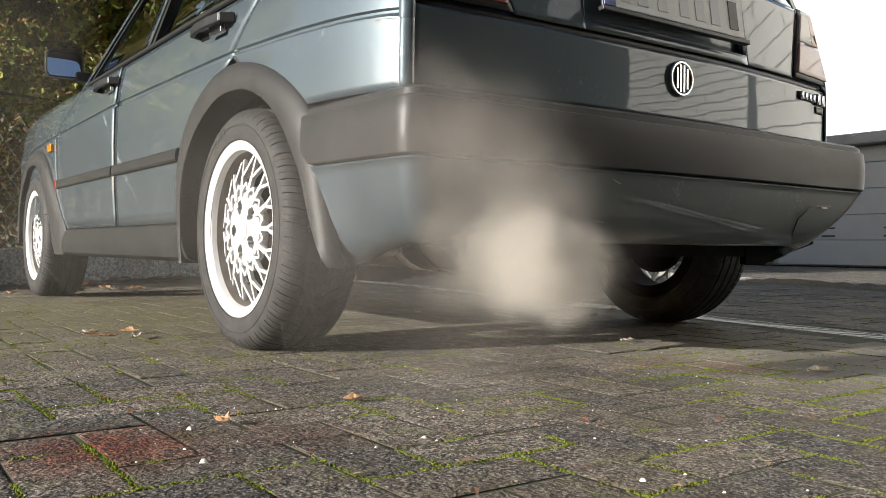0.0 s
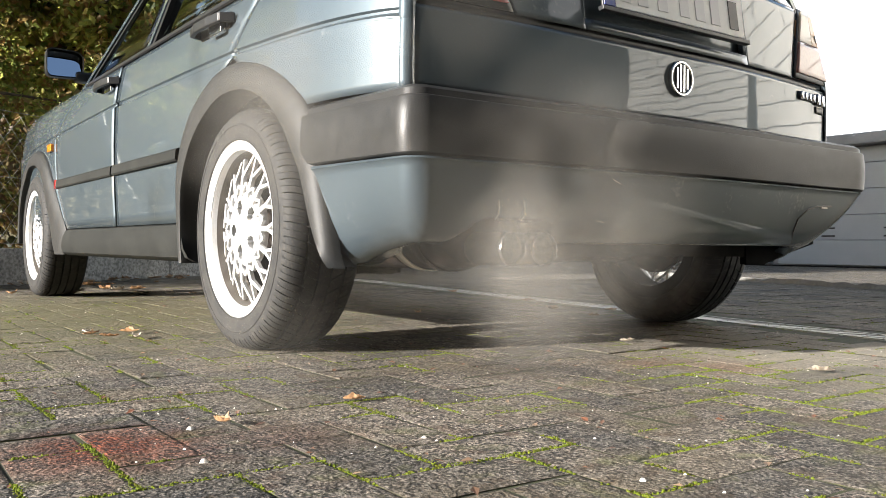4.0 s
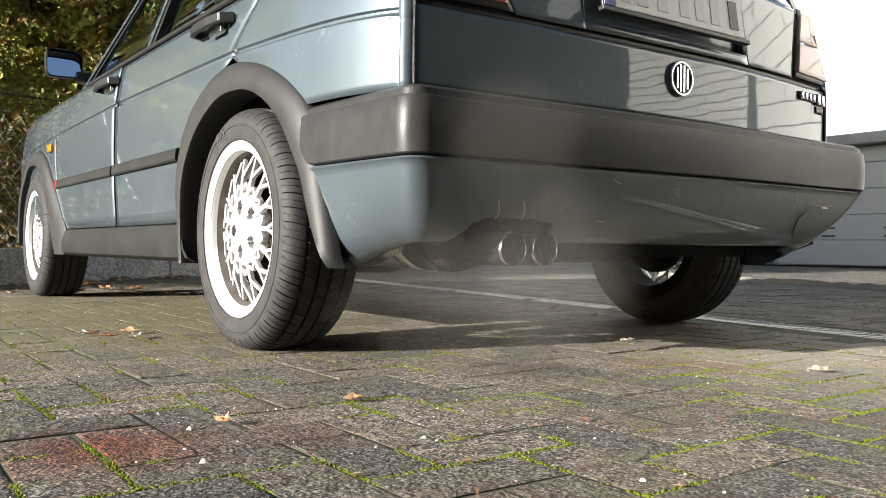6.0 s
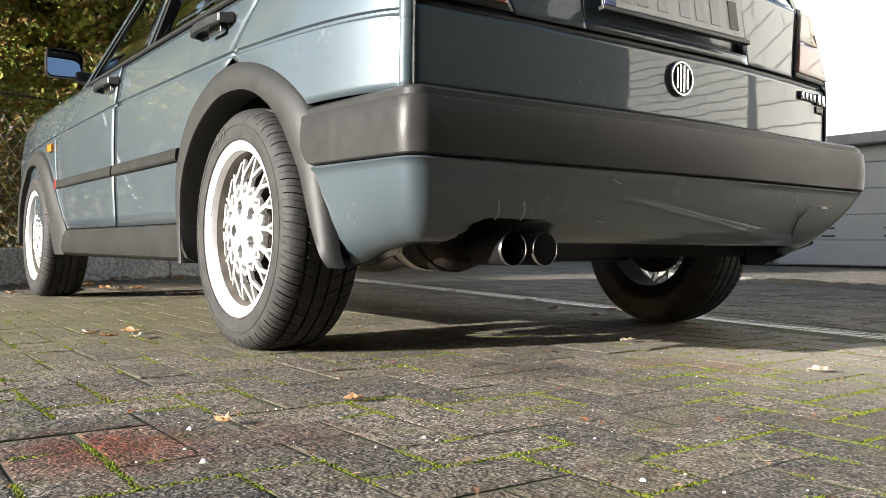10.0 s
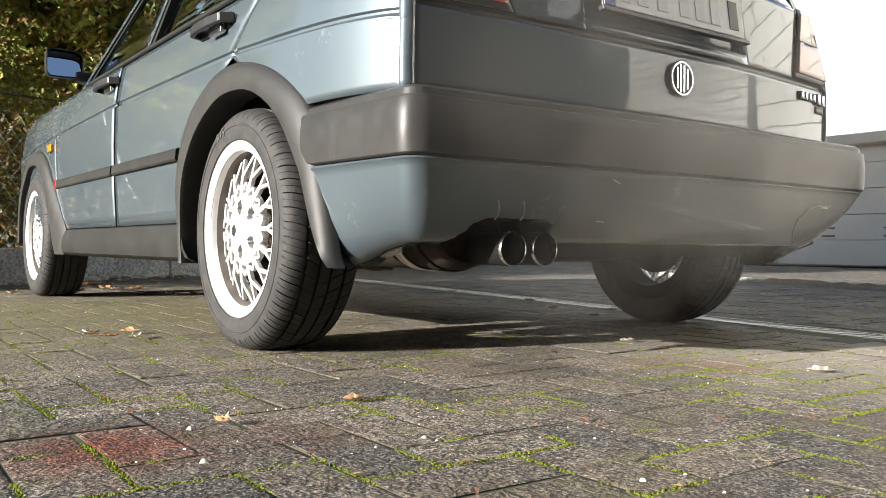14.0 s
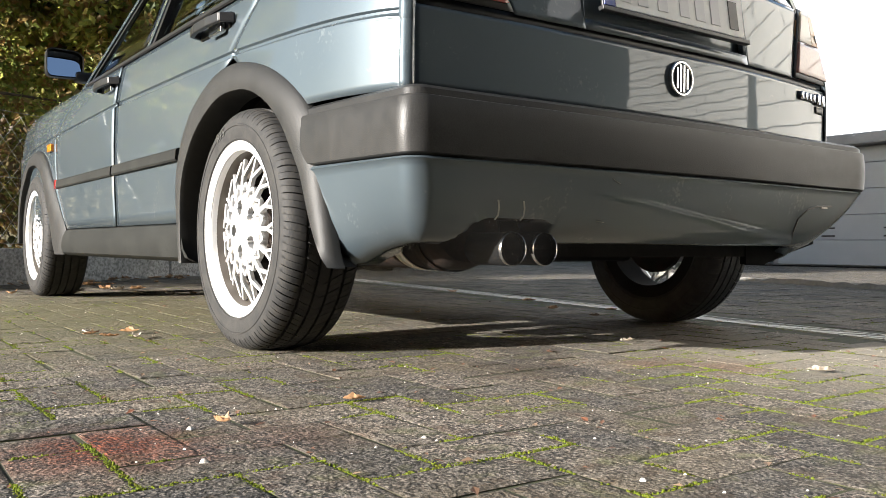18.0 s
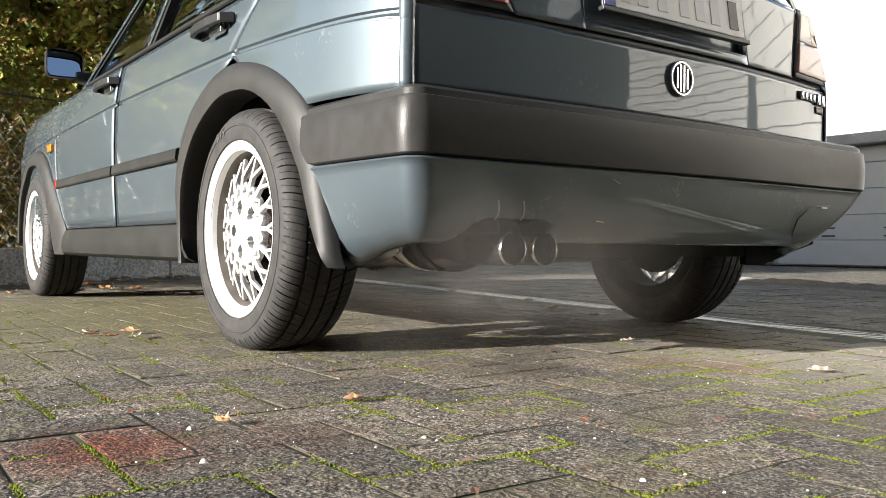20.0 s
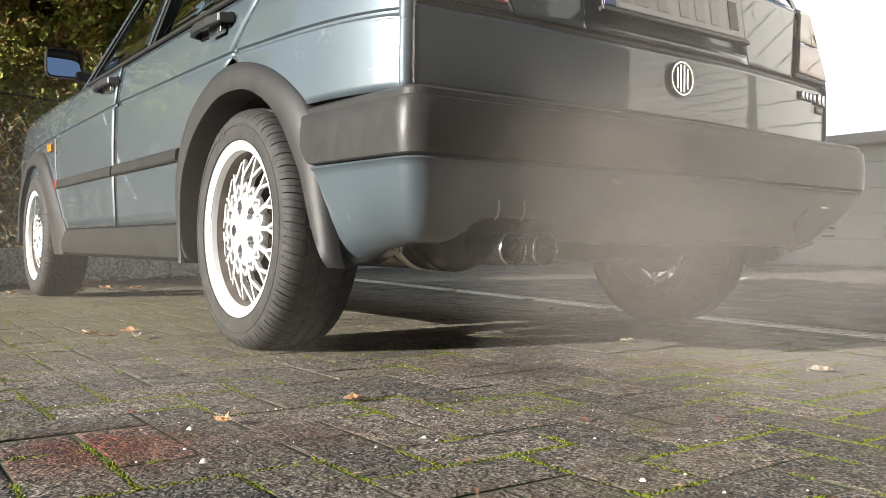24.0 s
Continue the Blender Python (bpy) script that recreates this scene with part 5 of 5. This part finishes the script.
    tagged(finish("leaf_crumbs", me, CRUMBLEAF), "brown crumbs of dead leaves on the paving", "leaf litter", kind="stuff")
    for x, y, r in ((-1.262, -0.98, 0.009), (-1.215, -0.80, 0.009), (-0.98, -1.02, 0.006), (-0.90, -1.32, 0.007), (-1.06, -1.03, 0.004)):
        bv, bf = [], []
        blob(bv, bf, (0, 0, 0), r * 0.6, r * 0.42, rnd, 10)
        ob = mesh_ob("pebble", bv, bf, STONE, None, smooth=True)
        ob.location = (x, y, 0.001)
        tagged(ob, "small pale pebble on the paving", "pebble", "pebbles")


# ---- exhaust smoke: rigid soft puffs that drift ----
def smoke_mat(name, alpha, tint, scale=11.0, bite=0.7):
    m = bpy.data.materials.new(name)
    m.use_nodes = True
    n, l = m.node_tree.nodes, m.node_tree.links
    n.remove(n["Principled BSDF"])
    att = n.new("ShaderNodeAttribute")
    att.attribute_name = "thickness"
    co, tex = n.new("ShaderNodeTexCoord"), n.new("ShaderNodeTexNoise")
    tex.inputs["Scale"].default_value, tex.inputs["Detail"].default_value = scale, 5.0
    # each puff has curls of its own
    info, shift, add = n.new("ShaderNodeObjectInfo"), n.new("ShaderNodeMath"), n.new("ShaderNodeVectorMath")
    shift.operation, shift.inputs[1].default_value = "MULTIPLY", 40.0
    l.new(info.outputs["Random"], shift.inputs[0])
    l.new(co.outputs["Object"], add.inputs[0])
    l.new(shift.outputs[0], add.inputs[1])
    l.new(add.outputs[0], tex.inputs["Vector"])
    tex.inputs["Distortion"].default_value = 0.5
    eat, r = n.new("ShaderNodeMath"), n.new("ShaderNodeMapRange")
    eat.operation, eat.inputs[1].default_value = "MULTIPLY_ADD", bite
    l.new(tex.outputs["Fac"], eat.inputs[0])
    l.new(att.outputs["Fac"], eat.inputs[2])
    r.inputs[1].default_value, r.inputs[2].default_value = 0.78 * bite, 0.5 * bite + 0.95
    r.inputs[3].default_value, r.inputs[4].default_value = 0.0, alpha
    r.interpolation_type = "SMOOTHSTEP"
    l.new(eat.outputs[0], r.inputs[0])
    d, t, clear = n.new("ShaderNodeBsdfDiffuse"), n.new("ShaderNodeBsdfTranslucent"), n.new("ShaderNodeBsdfTransparent")
    d.inputs["Color"].default_value = t.inputs["Color"].default_value = (*tint, 1)
    both, mix = n.new("ShaderNodeMixShader"), n.new("ShaderNodeMixShader")
    both.inputs[0].default_value = 0.5
    l.new(d.outputs[0], both.inputs[1])
    l.new(t.outputs[0], both.inputs[2])
    l.new(r.outputs[0], mix.inputs[0])
    l.new(clear.outputs[0], mix.inputs[1])
    l.new(both.outputs[0], mix.inputs[2])
    l.new(mix.outputs[0], n["Material Output"].inputs[0])
    return m


SMOKES = {"faint": smoke_mat("faint_smoke", 0.006, (0.50, 0.475, 0.44)), "dense": smoke_mat("dense_smoke", 0.27, (0.60, 0.57, 0.51), 13.0, 0.55),
          "middle": smoke_mat("middling_smoke", 0.12, (0.54, 0.51, 0.46), 11.0, 0.55), "thin": smoke_mat("thin_smoke", 0.048, (0.54, 0.51, 0.46), 8.0), "veil": smoke_mat("veil_smoke", 0.050, (0.54, 0.50, 0.45), 5.0, 0.6)}


def puff_mesh(kind, radius, flecks, seed):
    """A loose ball of soft round wisps, thick in the middle of each and nothing at its rim."""
    rnd = random.Random(seed)
    verts, faces, thick = [], [], []
    for _ in range(flecks):
        c = Vector((rnd.gauss(0, 1), rnd.gauss(0, 1), rnd.gauss(0, 1))) * radius * 0.36
        q = Euler((radians(90) + rnd.uniform(-0.4, 0.4), 0, radians(-32) + rnd.uniform(-0.4, 0.4))).to_matrix() @ Euler((0, 0, rnd.uniform(0, 6.28))).to_matrix()
        size = radius * rnd.uniform(0.65, 1.05)
        o, n = len(verts), 9
        verts.append(c + q @ Vector((0, 0, size * 0.05)))
        thick.append(1.0)
        for ring, rr, tt in ((0, 0.42, 0.70), (1, 0.74, 0.32), (2, 1.0, 0.0)):
            for k in range(n):
                a = 2 * math.pi * (k + ring * 0.5) / n
                e = rr * size * rnd.uniform(0.85, 1.15)
                verts.append(c + q @ Vector((e * math.cos(a), e * math.sin(a), rnd.uniform(-.02, .02) * size)))
                thick.append(tt)
        for k in range(n):
            j = (k + 1) % n
            faces.append((o, o + 1 + k, o + 1 + j))
            for ring in (0, 1):
                b = o + 1 + ring * n
                faces.append((b + k, b + n + k, b + n + j, b + j))
    me = bpy.data.meshes.new("puff")
    me.from_pydata([tuple(v) for v in verts], [], faces)
    layer = me.attributes.new("thickness", "FLOAT", "POINT")
    layer.data.foreach_set("value", thick)
    me.materials.append(SMOKES[kind])
    me.shade_smooth()
    return me


SMOKE = empty("exhaust_smoke", "drifting pale grey exhaust smoke from twin tailpipes", "smoke")
PUFFS = {kind: [puff_mesh(kind, radius, flecks, seed + k) for k in range(4)] for kind, radius, flecks, seed in (("faint", 0.19, 4, 30), ("dense", 0.105, 8, 0), ("middle", 0.16, 6, 10), ("thin", 0.23, 4, 20), ("veil", 0.42, 4, 40))}
scene.cycles.transparent_max_bounces = 64


def puff(kind, born, wind, jet, rnd, spread=1.0):
    """One puff: it waits in the silencer, leaves a tailpipe at the time born and drifts off for the rest of the clip."""
    ob = new("puff", rnd.choice(PUFFS[kind]))
    ob.parent = SMOKE
    p0 = Vector((rnd.choice((-0.5635, -0.4795)), -0.78, 0.2485))
    rest = Vector((-0.30 + 0.4 * rnd.random(), 0.3 + rnd.random(), 0.40))
    w = Vector(wind) + Vector((rnd.gauss(0, 0.13), rnd.gauss(0, 0.05), rnd.gauss(0, 0.13))) * spread
    j = Vector(jet) * rnd.uniform(0.7, 1.2) + Vector((rnd.gauss(0, 0.03), 0, rnd.gauss(0, 0.025))) * spread
    spin = rnd.uniform(-12, 12)
    turn0 = rnd.uniform(-22, 22)

    def at(age):
        if age <= -0.3:
            p = rest
        elif age < 0:
            p = rest.lerp(p0 + Vector((0, 0.10, 0)), (age + 0.3) / 0.3)
        else:
            p = p0 + Vector((0, 0.10, 0)) + j * (1 - math.exp(-age / 0.16)) + w * (age + 0.35 * age ** 2 + (8.0 * min(age, 3) ** 5 if kind == "dense" else 2.0 * min(age, 5) ** 3))
            p.z = max(p.z, 0.18 + 0.02 * math.sin(10 * born))
            if age > 0.05:
                p.y = min(p.y, -0.80 - 0.14 * min(1.0, age / 0.5)) + 0.6 * max(0.0, -0.97 - p.x)
        k = max(0, age)
        return pose(p.x, p.y, p.z, 0, turn0, spin * min(k, 2) * 0.5)
    ages = [-0.3, 0.0, 0.12, 0.25, 0.4, 0.6, 0.85, 1.2, 1.7, 2.4, 3.4, 6.0]
    times = [0.0] + [born + a for a in ages if 0 < born + a < 24.0] + [24.0]
    return ob, [(t, at(t - born)) for t in times]


def smoke_rows():
    rnd = random.Random(77)
    made = []

    def burst(t0, t1, rate, kinds, wind, jet, spread=1.0):
        t = t0
        while t < t1:
            made.append(puff(rnd.choice(kinds), round(t, 3), wind, jet, rnd, spread))
            t += rnd.uniform(0.6, 1.4) / rate
    # the start: thick clouds blown towards the car's left side
    burst(-1.1, -0.4, 9, ("middle", "thin", "veil"), (-0.26, -0.04, 0.01), (-0.08, -0.22, 0.0), 0.8)
    burst(-0.4, 0.95, 28, ("dense", "middle", "dense"), (-0.23, -0.03, 0.06), (-0.10, -0.22, -0.05), 0.5)
    burst(-0.3, 0.9, 4, ("veil",), (-0.34, -0.05, -0.03), (-0.30, -0.28, -0.20), 0.5)
    burst(0.95, 1.35, 4, ("middle",), (-0.14, -0.03, -0.02), (-0.05, -0.20, -0.05), 0.4)
    burst(1.35, 2.15, 8, ("middle", "dense", "thin"), (-0.12, -0.03, -0.07), (-0.17, -0.22, -0.10), 0.35)
    burst(2.1, 2.9, 22, ("dense", "middle"), (-0.22, -0.03, 0.05), (-0.08, -0.20, -0.02), 0.7)
    burst(2.9, 4.0, 8, ("middle", "thin"), (-0.28, -0.02, 0.02), (-0.10, -0.14, -0.03), 0.7)
    burst(4.0, 6.0, 3, ("thin",), (-0.28, -0.02, 0.0), (-0.08, -0.12, 0.0), 0.6)
    # idling: faint wisps
    burst(6.3, 12.7, 1.8, ("faint",), (-0.24, -0.01, 0.03), (0.0, -0.10, -0.01), 0.6)
    # a second puff of throttle
    burst(12.8, 13.8, 7, ("thin", "thin", "veil"), (0.06, -0.02, 0.10), (0.16, -0.26, 0.0), 0.8)
    burst(13.9, 19.9, 1.8, ("faint",), (-0.24, -0.01, 0.03), (0.0, -0.10, -0.01), 0.6)
    # the last throttle: a broad haze over the tail and the ground behind it
    burst(19.9, 21.1, 5, ("thin",), (-0.03, -0.03, 0.04), (0.06, -0.24, 0.0), 0.9)
    burst(21.1, 24.0, 9, ("thin", "veil", "thin"), (0.0, -0.03, 0.03), (0.02, -0.26, 0.0), 1.0)
    burst(21.0, 24.0, 2.5, ("veil",), (0.04, -0.12, -0.02), (0.12, -0.48, -0.08), 0.6)
    return made


def glow_backdrop():
    """An added glowing sheet that whitens the low sky beyond the garages."""
    m = bpy.data.materials.new("white_sky_glow")
    m.use_nodes = True
    n = m.node_tree.nodes
    e = n.new("ShaderNodeEmission")
    e.inputs[0].default_value, e.inputs[1].default_value = (0.97, 0.99, 1.0, 1), 0.9
    m.node_tree.links.new(e.outputs[0], n["Material Output"].inputs[0])
    rows = []
    for z in (-2, 260):
        rows.append([(500 * math.sin(radians(a)), 500 * math.cos(radians(a)), z) for a in range(25, 111, 5)])
    v, f = grid(rows)
    tagged(mesh_ob("backdrop", v, f, m), "glowing white sheet standing for the sky over the horizon", "sky", kind="structure")


glow_backdrop()
car_sides()
car_trim()
rear_bumper()
rear_end()
greenhouse()
door_mirror()
wheels()
exhaust()
wheel_housings()
small_marks()
garage()
strip_patch()
kerb_wall()
fence()
hedge()
tree(-1.5, 5.5, 5.2, 31, 1.9, 46000, 0.058, low=1.2)
# high crown behind the car, added to shade the garage fronts
tree(1.8, 5.4, 4.8, 41, 2.5, 46000, 0.09, low=2.7)
tree(0.5, 6.4, 6.2, 32, 2.1, 30000, low=0.9)
tree(3.0, 8.2, 6.0, 34, 2.1, 18000, low=1.0)
tree(-3.2, 7.4, 7.0, 35, 2.4, 30000, 0.13, low=0.8)
tree(-0.8, 8.6, 7.4, 36, 2.5, 34000, 0.13, low=0.8)
tree(1.6, 9.4, 7.4, 39, 2.5, 24000, 0.13, low=0.8)
brick_house()
drain()
litter()
moss()
pavers()


def motions():
    for ob, rows in smoke_rows():
        walk(ob, rows)


motions()
